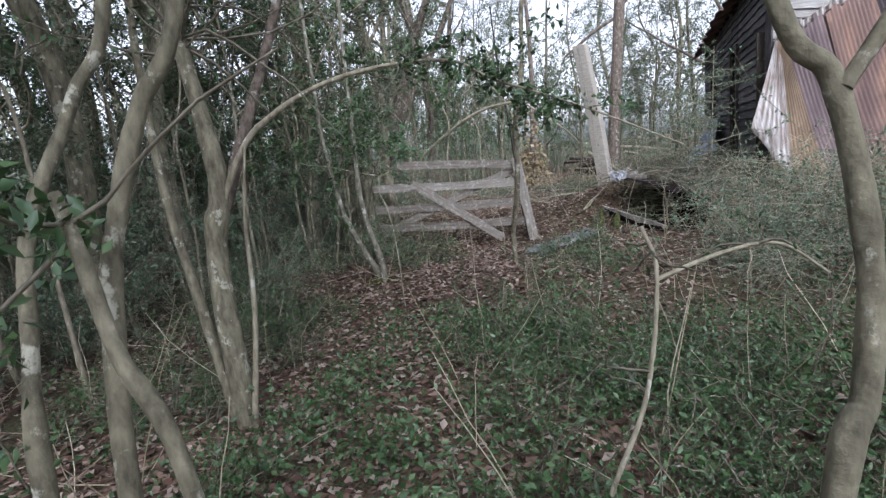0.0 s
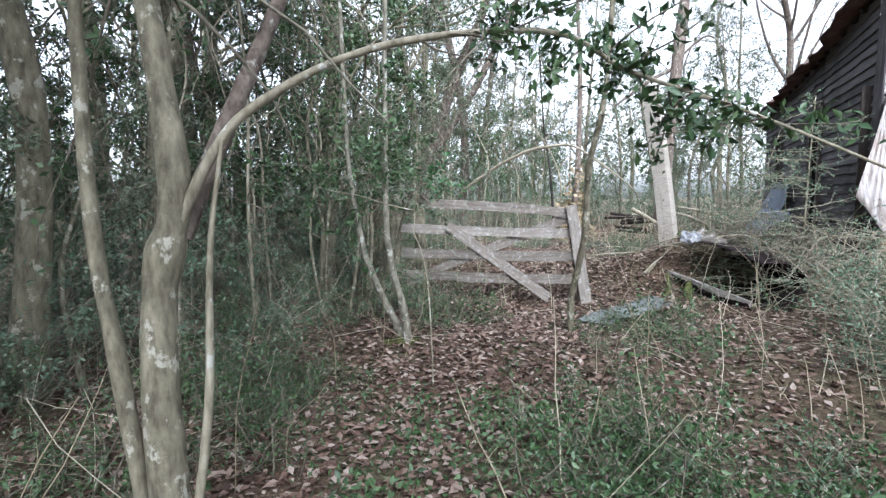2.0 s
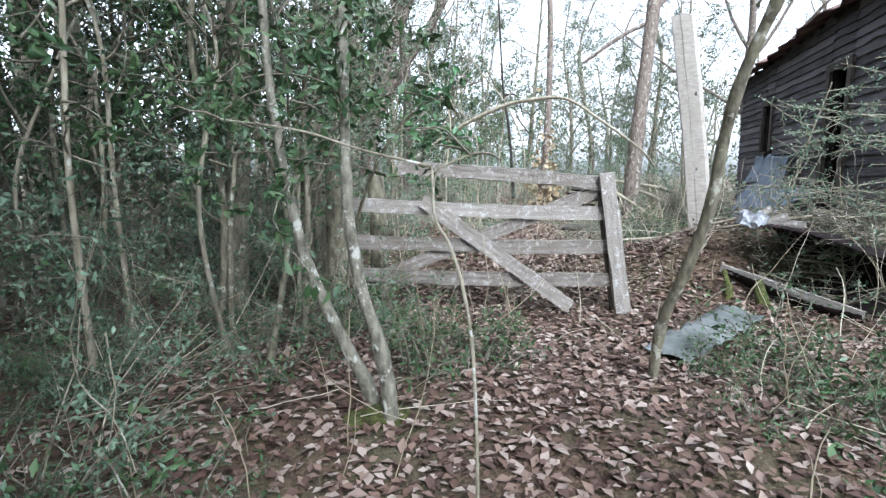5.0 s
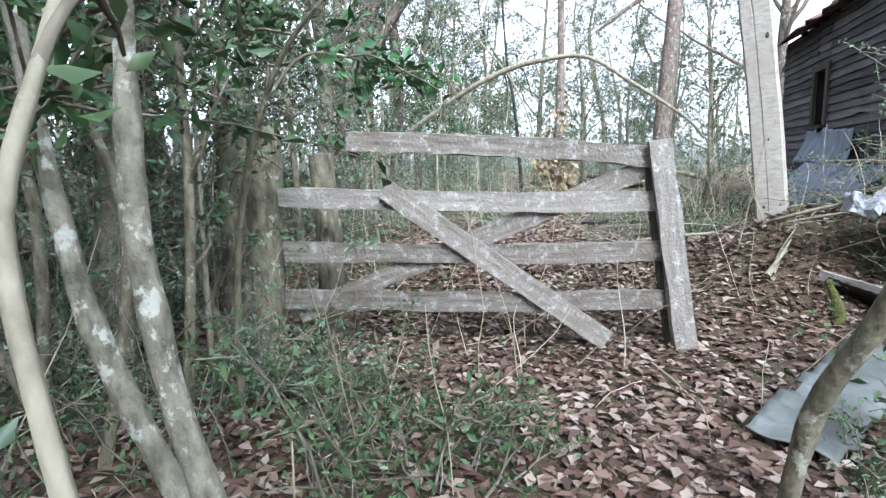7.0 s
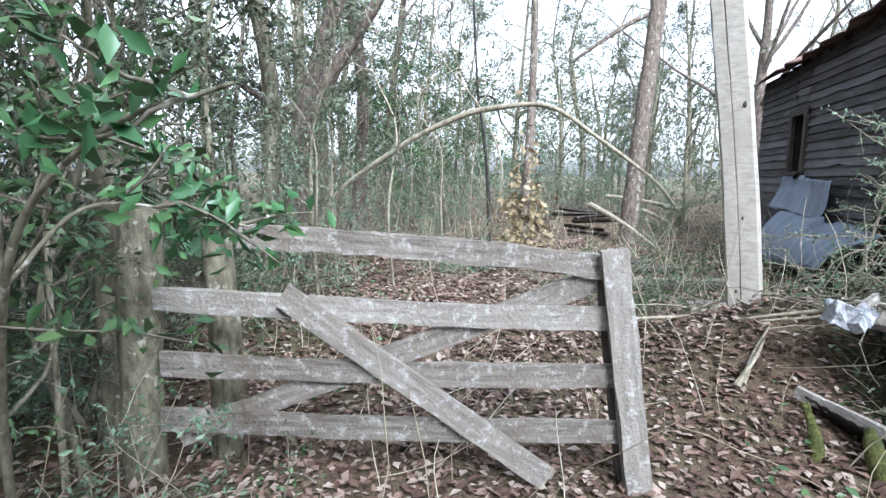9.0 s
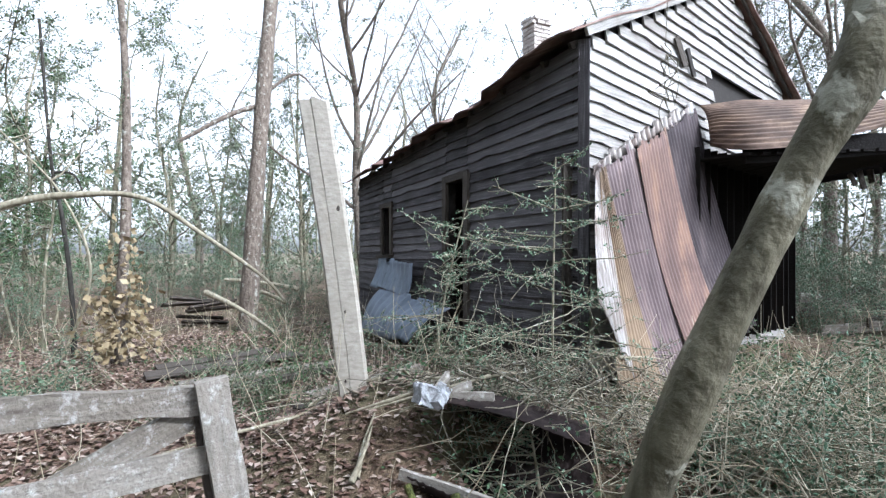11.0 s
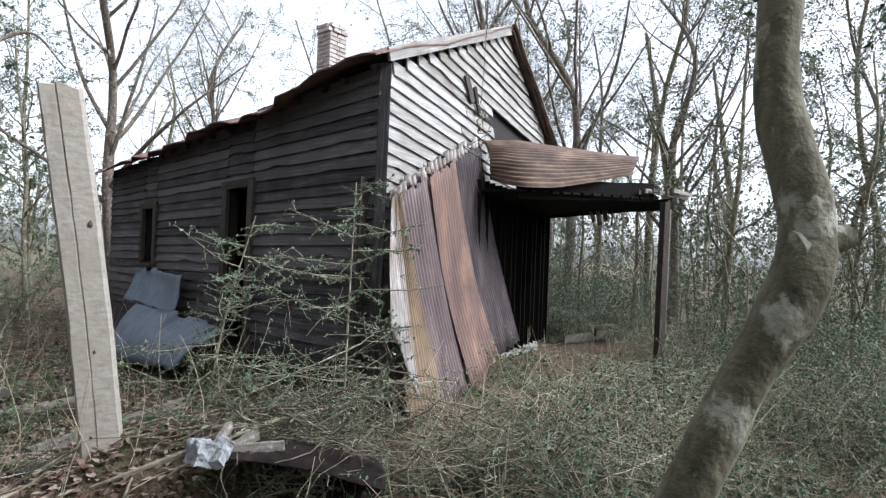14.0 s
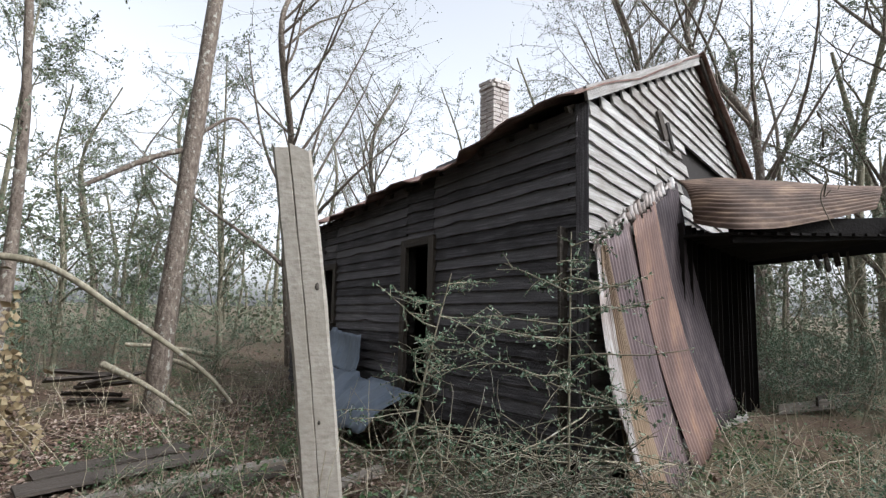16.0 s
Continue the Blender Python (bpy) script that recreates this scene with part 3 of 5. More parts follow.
def porch():
    # sheets that slid off the porch and hang against the front wall
    sheets = [(M_TIN_SILVER, "silvery zinc tin sheet", (0.04, 2.2), (0.1, 2.25), (0.16, 0.4), (-0.36, 1.16), 7),
              (M_TIN_YELLOW, "yellow-brown rusted corrugated tin sheet", (0.07, 2.22), (0.13, 2.26), (0.63, 0.18), (-0.12, 0.36), 12),
              (M_TIN_BROWN, "purple-brown rusted corrugated tin sheet", (0.1, 2.24), (0.62, 2.5), (1.13, 0.34), (0.6, 0.2), 12),
              (M_TIN_ORANGE, "orange rust-streaked corrugated tin sheet", (0.6, 2.49), (1.12, 2.73), (1.74, 0.6), (1.1, 0.34), 12),
              (M_TIN_DARK, "dark rusted corrugated tin sheet", (1.1, 2.72), (1.78, 3.03), (2.5, 0.7), (1.7, 0.6), 14)]
    for k, (mat, label, tl, tr, br, bl, waves) in enumerate(sheets):
        lap = 0.03 * (k % 2)
        quad = (front(*tl, 0.11 + lap), front(*tr, 0.12 + lap), front(*br, 0.42 + lap), front(*bl, 0.43 + lap))
        ob = corrugated("tin_sheet", quad, waves, mat, None, label, amp=0.005, rows=14, sag=0.03 + 0.01 * k, seed=k + 1)
        tagged(ob, label + " hanging against the house front", "tin sheet", "fallen porch tin")
    for k, (a, b) in enumerate((((0.05, 2.18), (0.62, 2.48)), ((0.62, 2.48), (1.16, 2.73)), ((1.16, 2.73), (1.74, 3.0)))):
        quad = (front(a[0], a[1] + 0.12, 0.07), front(b[0], b[1] + 0.12, 0.07), front(b[0], b[1] - 0.02, 0.1), front(a[0], a[1] - 0.02, 0.1))
        ob = corrugated("tin_strip", quad, 7, M_TIN_SILVER, None, "", amp=0.022, rows=3, jag=0.025, seed=40 + k)
        tagged(ob, "torn pale corrugated tin edge still nailed to the wall", "tin strip", "nailed tin edges")
    roof = empty("porch_roof", "collapsed porch roof of curled rusty tin over dark boards", "porch roof", at=(2.6, -0.4, 2.4))
    # long sheet with ribs along its length, curled down over the front
    top = spline([(1.93, 0.28, 3.12), (2.3, 0.02, 3.15), (2.9, -0.4, 3.13), (3.75, -0.95, 3.09)], 10)
    low = spline([(1.8, 0.05, 2.62), (1.76, -0.42, 2.5), (2.3, -0.72, 2.57), (3.16, -1.08, 2.78)], 10)
    v, rows, cols = [], 120, len(top) - 1
    for j in range(rows + 1):
        t = j / rows
        for i in range(cols + 1):
            p = Vector(top[i]).lerp(Vector(low[i]), t)
            n = (Vector(top[min(i + 1, cols)]) - Vector(top[max(i - 1, 0)])).cross(Vector(low[i]) - Vector(top[i])).normalized()
            n = n if n.y < 0 else -n
            v.append(p + n * (0.1 * math.sin(math.pi * t) + 0.009 * math.sin(t * 15 * 2 * math.pi)) + Vector((0, 0, 0.012 * noise.noise((i * 0.15, t * 2, 4.0)))))
    w = cols + 1
    f = np.array([(j * w + i, j * w + i + 1, j * w + w + i + 1, j * w + w + i) for j in range(rows) for i in range(cols)])
    ob = put("tin_sheet", mesh_of("tin_sheet", v, f, M_TIN_PORCH, True), roof, "long corrugated tin sheet, rusty brown, bent over the edge")
    ob.modifiers.new("thick", 'SOLIDIFY').thickness = 0.005
    # ceiling boards and beams carry the shade under the tin as black colour
    for k in range(13):
        t = k / 13 + 0.04
        a, b = Vector(front(1.75, 2.5)).lerp(Vector(front(4.2, 2.4)), t), Vector((1.8, -0.36, 2.47)).lerp(Vector((3.42, -1.24, 2.52)), t)
        plank("ceiling_board", a, b, 0.225, 0.025, M_PORCH_SHADE, roof, spin=90, seed=60 + k)
    plank("beam", (1.84, -0.3, 2.5), (3.5, -1.24, 2.6), 0.22, 0.06, M_PORCH_SHADE, roof, "porch beam, shade put in as black", seed=70, segs=10, wear=0.008)
    plank("end_beam", front(4.25, 2.42), (3.55, -1.45, 2.46), 0.13, 0.06, M_PORCH_SHADE, roof, "end rafter, shade put in as black", seed=72, segs=8, wear=0.01)
    g = np.random.default_rng(2)
    for k in range(6):
        a = Vector((3.2 + 0.07 * k, -1.16 - 0.06 * k, 2.58 + 0.02 * (k % 3)))
        plank("broken_lath", a, a + Vector((0.42 + 0.07 * (k % 3), -0.1 + 0.05 * (k % 2), -0.04 + 0.05 * (k % 2))), 0.05, 0.022, M_WOOD_GREY if k % 2 else M_WOOD_DARK, roof, seed=80 + k)
    for k in range(4):
        a = Vector((3.65 - 0.04 * k, -0.35 - 0.12 * k, 2.4))
        plank("hanging_splinter", a, a + Vector((0.1 - 0.05 * k, -0.02, -0.13 - 0.05 * (k % 2))), 0.06, 0.02, M_WOOD_DARK, roof, seed=90 + k)
    post = plank("porch_post", (3.36, -1.4, 0.1), (3.4, -1.42, 2.46), 0.085, 0.085, M_WOOD_DARK, None, seed=95)
    tagged(post, "dark weathered square porch post under the sagging beam", "post")
    post = plank("prop_pole", (3.5, -1.4, 0.1), (3.54, -1.43, 2.5), 0.035, 0.035, M_WOOD_GREY, None, seed=96)
    tagged(post, "thin grey prop pole beside the porch post", "post")
    plank("corner_trim", front(RIGHT_S - 0.02, 0.6, 0.06), front(RIGHT_S - 0.04, 2.42, 0.06), 0.07, 0.03, M_CLAP_LIGHT, house, "pale corner board", 90, seed=97)
    for k in range(15):
        plank("board_end", front(RIGHT_S + 0.02, 0.62 + k * 0.122, 0.05), front(RIGHT_S + 0.02, 0.735 + k * 0.122, 0.035), 0.05, 0.022, M_CLAP_LIGHT, house, seed=140 + k)
    # black boards over the clapboards, standing in for the shade under the porch
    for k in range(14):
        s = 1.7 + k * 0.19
        plank("wall_board", front(s, 0.5, 0.08 + 0.014 * (k % 2)), front(s + 0.01, 2.62, 0.08 + 0.014 * (k % 2)), 0.22, 0.012, M_PORCH_SHADE, house, spin=90, seed=100 + k, wear=0.0008)
    # lean of broken rubble behind the porch
    for k in range(10):
        a = Vector((4.6 + g.uniform(0, 2.2), 0.8 + g.uniform(-0.6, 1.2), 0.35 + 0.05 * k))
        ob = plank("fallen_board", a, a + Vector((g.uniform(0.6, 1.4), g.uniform(-0.5, 0.5), g.uniform(-0.15, 0.2))), 0.14, 0.03, M_WOOD_DARK if k % 3 else M_WOOD_GREY, None, seed=120 + k)
        tagged(ob, "rotten fallen board in the rubble by the porch", "board", "porch rubble")


house_walls()
house_roof()
chimney()
porch()


def blue_tin():
    a = corrugated("tin_sheet", ((-0.1, 4.95, 1.4), (-0.1, 3.5, 1.36), (-0.25, 3.4, 0.85), (-0.28, 4.9, 0.95)), 8, M_TIN_BLUE, None, "", amp=0.008, sag=0.03, seed=21)
    tagged(a, "blue-grey tin sheet leaning on the wall under the window", "tin sheet")
    b = corrugated("tin_sheet", ((-0.3, 4.3, 0.95), (-0.3, 1.9, 0.85), (-0.75, 2.2, 0.42), (-0.7, 4.1, 0.32)), 10, M_TIN_BLUE, None, "", amp=0.01, sag=-0.08, seed=22)
    tagged(b, "crumpled blue-grey tin sheet lying at the foot of the wall", "tin sheet")


blue_tin()


# ---- gate, posts and boards ----
def gate():
    gt = empty("farm_gate", "weathered grey wooden farm gate with four rails and crossed braces", "gate", at=(-3.05, -1.5, ground_z(-3.05, -1.5)))
    R, L = Vector((-3.1, -1.5, 0)), Vector((-5.02, -1.91, 0))
    d = (L - R).normalized()
    nrm = Vector((d.y, -d.x, 0))
    if nrm.y > 0:
        nrm = -nrm

    def p(s, z, out=0.0):
        return R + d * s + nrm * out + Vector((0, 0, z))
    ln = (L - R).length
    plank("stile", p(0.05, 1.07, 0.05), p(-0.13, -0.03, 0.05), 0.115, 0.035, M_WOOD_GREY, gt, "split grey end stile", seed=200, wear=0.006)
    plank("stile", p(0.06, 1.03, -0.03), p(-0.1, -0.03, -0.03), 0.09, 0.03, M_WOOD_DARK, gt, seed=201)
    for k, (z0, z1, w, s1) in enumerate(((0.985, 1.1, 0.1, ln - 0.35), (0.765, 0.83, 0.1, ln), (0.51, 0.545, 0.1, ln), (0.255, 0.29, 0.1, ln))):
        plank("rail", p(-0.12 + 0.14 * z0, z0, 0.0), p(s1, z1, 0.0), w, 0.028, M_WOOD_GREY, gt, "grey lichened rail", seed=210 + k, wear=0.006, segs=14, bend=-0.012 if k else 0.02)
    plank("brace", p(0.05, 0.95, -0.03), p(ln - 0.05, 0.2, -0.03), 0.1, 0.025, M_WOOD_GREY, gt, "pale diagonal brace", seed=220, segs=10)
    plank("brace", p(0.28, 0.05, 0.035), p(ln - 0.55, 0.86, 0.035), 0.105, 0.028, M_WOOD_GREY, gt, "lichened diagonal brace", seed=221, segs=10)
    for k, (dx, dy, h, r) in enumerate(((-0.15, 0.05, 1.2, 0.1), (-0.45, 0.25, 1.45, 0.11), (0.1, 0.3, 1.05, 0.08))):
        b = L + Vector((dx, dy, 0))
        pts, rad = limb([b + Vector((0, 0, -0.1)), b + Vector((0.02, 0, h / 2)), b + Vector((0.04 - 0.03 * k, 0.02, h))], r, r * 0.85, 6, 0.04, 230 + k)
        v, f = tubes([(pts, rad), (np.vstack([pts[-1], pts[-1] + [0, 0, 0.01]]), [rad[-1], 0.01])], 9)
        tagged(put("fence_post", mesh_of("fence_post", v, f, M_BARK, True)), "old grey round timber post standing beside the gate", "post", "gate posts")


gate()


def leaning_post():
    """One tall squared timber, slightly bowed, with drying cracks, knots and a split top."""
    base, tip = Vector((-2.05, 0.02, 0.05)), Vector((-2.39, 0.0, 2.58))
    pt = empty("leaning_post", "tall pale squared timber post leaning beside the path", "post", at=base)
    g = np.random.default_rng(300)
    axis = (tip - base).normalized()
    side = Vector((0.93, -0.36, 0.12)).normalized()
    side = (side - axis * side.dot(axis)).normalized()
    face = axis.cross(side)
    face = face if face.y < 0 else -face
    hw, hd = 0.108, 0.065
    # outline of the section: rounded corners, a shallow split in the broad face
    sec = [(-0.98, -0.7), (-0.86, -1.0), (-0.2, -1.03), (-0.15, -0.86), (-0.1, -1.03), (0.84, -1.0), (0.99, -0.7), (1.0, 0.8), (0.85, 1.0), (-0.85, 1.0), (-1.0, 0.8)]
    bm = bmesh.new()
    rings, n = [], 26
    for k in range(n + 1):
        t = k / n
        c = base.lerp(tip, t) + side * (0.02 * math.sin(math.pi * t) + 0.006 * noise.noise((0, 0, t * 9)))
        wd = 1.0 - 0.06 * t + 0.03 * noise.noise((3, 0, t * 6))
        rings.append([bm.verts.new(c + side * (x * hw * wd + g.normal(0, 0.0012)) - face * (y * hd + g.normal(0, 0.0012)) + axis * ((g.normal(0, 0.012) - 0.03 * (x > 0.5)) if k == n else 0)) for x, y in sec])
    m = len(sec)
    for a, b in zip(rings, rings[1:]):
        for k in range(m):
            bm.faces.new((a[k], a[(k + 1) % m], b[(k + 1) % m], b[k]))
    bm.faces.new(rings[0][::-1])
    bm.faces.new(rings[-1])
    bmesh.ops.recalc_face_normals(bm, faces=bm.faces)
    part("timber", bm, M_WOOD_POST, pt, "bleached squared timber with drying cracks")
    for t, x, r in ((0.7, 0.55, 0.014), (0.42, 0.1, 0.008), (0.23, -0.4, 0.009)):
        c = base.lerp(tip, t) + side * (hw * x + 0.02 * math.sin(math.pi * t)) + face * hd
        bm = bmesh.new()
        bmesh.ops.create_icosphere(bm, subdivisions=2, radius=r, matrix=Matrix.Translation(c) @ Matrix.Diagonal((1, 0.5, 1.5, 1)))
        for q in bm.verts:
            q.co += (q.co - c) * 0.3 * noise.noise(q.co * 40)
        part("knot", bm, M_WOOD_DARK, pt, "dark knot")


leaning_post()


def culvert():
    """Curled tin half buried in a heap, open towards the path."""
    a, b = Vector((-1.9, -0.74, 0.4)), Vector((-1.22, -1.42, 0.22))
    d = (b - a).normalized()
    side = Vector((-d.y, d.x, 0)).normalized()
    if side.y > 0:
        side = -side
    up = Vector((0, 0, 1))
    v, rows, cols = [], 40, 26
    g = np.random.default_rng(17)
    for j in range(rows + 1):
        t = j / rows
        c = a.lerp(b, t)
        r = 0.31 + 0.05 * math.sin(t * 3.0) + 0.006 * math.sin(t * 34 * math.pi)
        for i in range(cols + 1):
            ang = radians(42 + 258 * i / cols) + 0.1 * noise.noise((t * 3, i * 0.1, 2))
            deep = math.cos(ang + radians(35))
            v.append(c + (side * deep * (1.0 if deep > 0 else 1.9) + up * math.sin(ang + radians(35)) * 0.85) * r)
    w = cols + 1
    f = np.array([(j * w + i, j * w + i + 1, j * w + w + i + 1, j * w + w + i) for j in range(rows) for i in range(cols)])
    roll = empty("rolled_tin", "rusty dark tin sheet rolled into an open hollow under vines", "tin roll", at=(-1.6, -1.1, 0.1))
    # whole sheet takes the near-black tin, in place of shade in the hollow
    ob = put("curled_sheet", mesh_of("curled_sheet", v, f, M_TIN_SHADE, True), roll, "rusted curled sheet, the hollow's shade put in as black")
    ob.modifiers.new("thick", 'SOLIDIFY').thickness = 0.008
    for k in range(1):
        plank("edge_board", a + side * (0.27 + 0.06 * k) + up * (-0.12 - 0.08 * k) - d * 0.05, b + side * (0.26 + 0.05 * k) + up * (-0.12 - 0.08 * k), 0.06, 0.025, M_WOOD_GREY if k < 1 else M_WOOD_DARK, roll, "rotten plank edge", seed=320 + k, segs=8)
    # broken pale block on top
    for k, (dx, dy, dz, r) in enumerate(((0, 0, 0, 0.065), (0.1, -0.03, 0.01, 0.05), (0.05, -0.07, -0.03, 0.035))):
        bm = bmesh.new()
        bmesh.ops.create_cube(bm, size=r * 1.7)
        bmesh.ops.subdivide_edges(bm, edges=bm.edges, cuts=4, use_grid_fill=True)
        for q in bm.verts:
            q.co *= 1 + 0.3 * noise.noise(q.co * 18 + Vector((k, 0, 0))) + 0.15 * noise.noise(q.co * 45)
        bmesh.ops.rotate(bm, verts=bm.verts, matrix=Euler((0.5 * k, 0.3, k)).to_matrix())
        bmesh.ops.translate(bm, verts=bm.verts, vec=(-1.95 + dx, -0.86 + dy, 0.7 + dz))
        tagged(part("broken_block", bm, M_STONE), "crumbled pale grey block resting on the tin roll", "block", "broken blocks")
    for k in range(3):
        a2 = Vector((-1.9 + 0.05 * k, -0.84, 0.67))
        ob = plank("broken_board", a2, a2 + Vector((0.14 + 0.05 * k, 0.05 - 0.1 * k, 0.12 - 0.06 * k)), 0.05, 0.02, M_WOOD_GREY, None, seed=330 + k)
        tagged(ob, "short splintered pale board on the heap", "board", "splintered boards")
    # mossy roots at its foot
    for k in range(2):
        c = Vector((-2.2 + 0.17 * k + 0.05 * (k % 2), -1.15 - 0.13 * k, -0.02))
        pts, rad = limb([c + Vector((0.06, 0.12, 0.3 - 0.05 * k)), c + Vector((0.07 - 0.03 * k, 0.0, 0.16)), c + Vector((0.02 + 0.05 * k, -0.16, -0.05))], 0.02 + 0.006 * k, 0.045, 7, 0.15, 340 + k)
        v, f = tubes([(pts, rad)], 8)
        tagged(put("mossy_stump", mesh_of("mossy_stump", v, f, M_MOSS, True)), "moss-covered rotten stub at the foot of the heap", "stump", "mossy stubs")


culvert()


def ground_boards():
    g = np.random.default_rng(21)
    # tin sheet on the leaves before the gate
    ob = corrugated("tin_sheet", ((-2.95, -2.42, 0.03), (-2.3, -1.7, 0.14), (-2.1, -1.85, 0.12), (-2.73, -2.6, 0.01)), 9, M_TIN_GREY, None, "", amp=0.008, seed=31)
    tagged(ob, "pale bent tin sheet lying on the leaves", "tin sheet")
    spots = [((-3.5, 2.5), (-1.9, 2.75), 0.3, 0.025), ((-3.2, 2.15), (-1.5, 2.3), 0.16, 0.03), ((-2.9, 1.7), (-1.6, 2.0), 0.12, 0.05), ((-3.4, 2.9), (-2.2, 3.1), 0.28, 0.02), ((-2.2, 1.1), (-0.9, 1.5), 0.09, 0.06), ((-1.5, 0.9), (-0.7, 0.2), 0.12, 0.03), ((-2.4, 0.6), (-1.2, 0.9), 0.1, 0.03)]
    for k, ((x0, y0), (x1, y1), w, th) in enumerate(spots):
        h = 0.07 if k in (0, 3) else 0.03
        ob = plank("fallen_board", (x0, y0, ground_z(x0, y0) + h), (x1, y1, ground_z(x1, y1) + h + 0.03), w, th, M_WOOD_GREY if k in (1, 4) else M_WOOD_DARK, None, spin=90, seed=350 + k, segs=8)
        tagged(ob, "flat rotten board lying among dead leaves", "board", "fallen boards")
    # dark heap of boards beside the big tree
    for k in range(6):
        x, y = -2.95 + g.uniform(-0.2, 0.3), 6.3 + g.uniform(-0.3, 0.3)
        z = ground_z(x, y) + 0.1 + 0.08 * k
        ob = plank("heap_board", (x - 0.35, y, z), (x + 0.4, y + g.uniform(-0.3, 0.3), z + g.uniform(-0.1, 0.15)), 0.16, 0.03, M_WOOD_DARK, None, spin=70, seed=370 + k)
        tagged(ob, "dark broken board in a small heap by a tree", "board", "board heap")
    for k, (a, b, r) in enumerate((((-2.75, 6.0, 0.85), (-1.85, 4.6, 0.3), 0.05), ((-0.5, 9.5, 0.6), (-2.2, 9.2, 0.9), 0.06), ((-0.9, 9.0, 0.35), (-1.9, 8.4, 0.75), 0.05))):
        m = (Vector(a) + Vector(b)) / 2 + Vector((0, 0, 0.05))
        v, f = tubes([limb([a, m, b], r, r * 0.6, 8, 0.15, 380 + k)], 7)
        tagged(put("fallen_branch", mesh_of("fallen_branch", v, f, M_BARK_PALE, True)), "pale fallen branch propped on the forest floor", "branch", "fallen branches")


ground_boards()


# ---- trees ----
def grow(g, start, direc, length, r, wob=0.25, n=6, up=0.0):
    p = [np.asarray(start, float)]
    d = np.asarray(direc, float)
    for i in range(n):
        d = d + g.normal(0, wob, 3) * 0.5 + np.array([0, 0, up])
        d /= np.linalg.norm(d)
        p.append(p[-1] + d * length / n)
    return np.array(p), np.linspace(r, max(r * 0.25, 0.002), n + 1)


def tree_model(name, label, category, group, seed, height, r, bark_mat, leaf_mat, leaves, size, crown=(0.45, 1.0), spread=1.8, limbs=9, lean=0.05, twig_mat=None, droop=0.02, twig_n=6, sub_n=2, wob=0.35, rise=(0.2, 1.1)):
    g = np.random.default_rng(seed)
    root = empty(name, label, category, group)
    ctrl = [np.array([0, 0, -0.15])]
    for k in range(1, 5):
        ctrl.append(np.array([g.normal(0, lean) * k, g.normal(0, lean) * k, height * k / 4]))
    tp, tr = limb(ctrl, r, r * 0.25, 8, 0.05, seed)
    tr[:4] *= np.array([1.35, 1.2, 1.1, 1.04])
    v, f = tubes([(tp, tr)], 9)
    put("trunk", mesh_of("trunk", v, f, bark_mat, True), root)
    twigs, centres = [], []
    for k in range(limbs):
        t = crown[0] + (crown[1] - crown[0]) * (k + g.random()) / limbs
        i = min(int(t * (len(tp) - 1)), len(tp) - 1)
        a = g.uniform(0, 2 * np.pi)
        ln = spread * g.uniform(0.6, 1.2) * (1.15 - 0.55 * t)
        d = np.array([math.cos(a), math.sin(a), g.uniform(*rise)])
        lp, lr = grow(g, tp[i], d / np.linalg.norm(d), ln, max(tr[i] * 0.5, 0.008), wob, 8, droop)
        v, f = tubes([(lp, lr)], 5)
        put("limb", mesh_of("limb", v, f, bark_mat, True), root)
        for q in range(twig_n):
            j = g.integers(2, 9)
            d2 = g.normal(0, 1, 3) + np.array([math.cos(a), math.sin(a), 0.3])
            p2, r2 = grow(g, lp[j], d2 / np.linalg.norm(d2), ln * g.uniform(0.25, 0.5), 0.008, wob, 4)
            twigs.append((p2, r2))
            for _ in range(sub_n):
                d3 = g.normal(0, 1, 3)
                p3, r3 = grow(g, p2[g.integers(2, 5)], d3 / np.linalg.norm(d3), ln * 0.2, 0.004, wob, 2)
                twigs.append((p3, r3))
    v, f = tubes(twigs, 3)
    tagged(put("twig_spray", mesh_of("twig_spray", v, f, twig_mat or M_TWIG), root), kind="stuff")
    if leaves:
        allp = np.vstack([p for p, _ in twigs])
        c = allp[g.integers(0, len(allp), leaves)] + g.normal(0, 0.045, (leaves, 3))
        put("crown", leaf_mesh("crown", c, size, leaf_mat, g), root)
    return root


def shrub_model(name, label, category, group, seed, height, spread, stems, leaves, size, leaf_mat, twig_mat):
    g = np.random.default_rng(seed)
    root = empty(name, label, category, group)
    paths, tips = [], []
    for k in range(stems):
        a = g.uniform(0, 2 * np.pi)
        d = np.array([math.cos(a) * spread, math.sin(a) * spread, g.uniform(0.6, 1.2)])
        st = np.array([g.normal(0, 0.12), g.normal(0, 0.12), -0.05])
        p, r = grow(g, st, d / np.linalg.norm(d), height * g.uniform(0.7, 1.3), 0.007, 0.3, 6, -0.05)
        paths.append((p, r))
        for _ in range(6):
            j = g.integers(1, 7)
            d2 = g.normal(0, 1, 3) + np.array([math.cos(a), math.sin(a), 0.3])
            p2, r2 = grow(g, p[j], d2 / np.linalg.norm(d2), height * g.uniform(0.2, 0.45), 0.0035, 0.3, 4)
            paths.append((p2, r2))
            tips.append(p2)
    v, f = tubes(paths, 3)
    tagged(put("stem_spray", mesh_of("stem_spray", v, f, twig_mat), root), kind="stuff")
    allp = np.vstack(tips)
    i = g.integers(0, len(allp), leaves)
    c = allp[i] + g.normal(0, 0.03, (leaves, 3))
    put("foliage", leaf_mesh("foliage", c, size, leaf_mat, g), root)
    return root


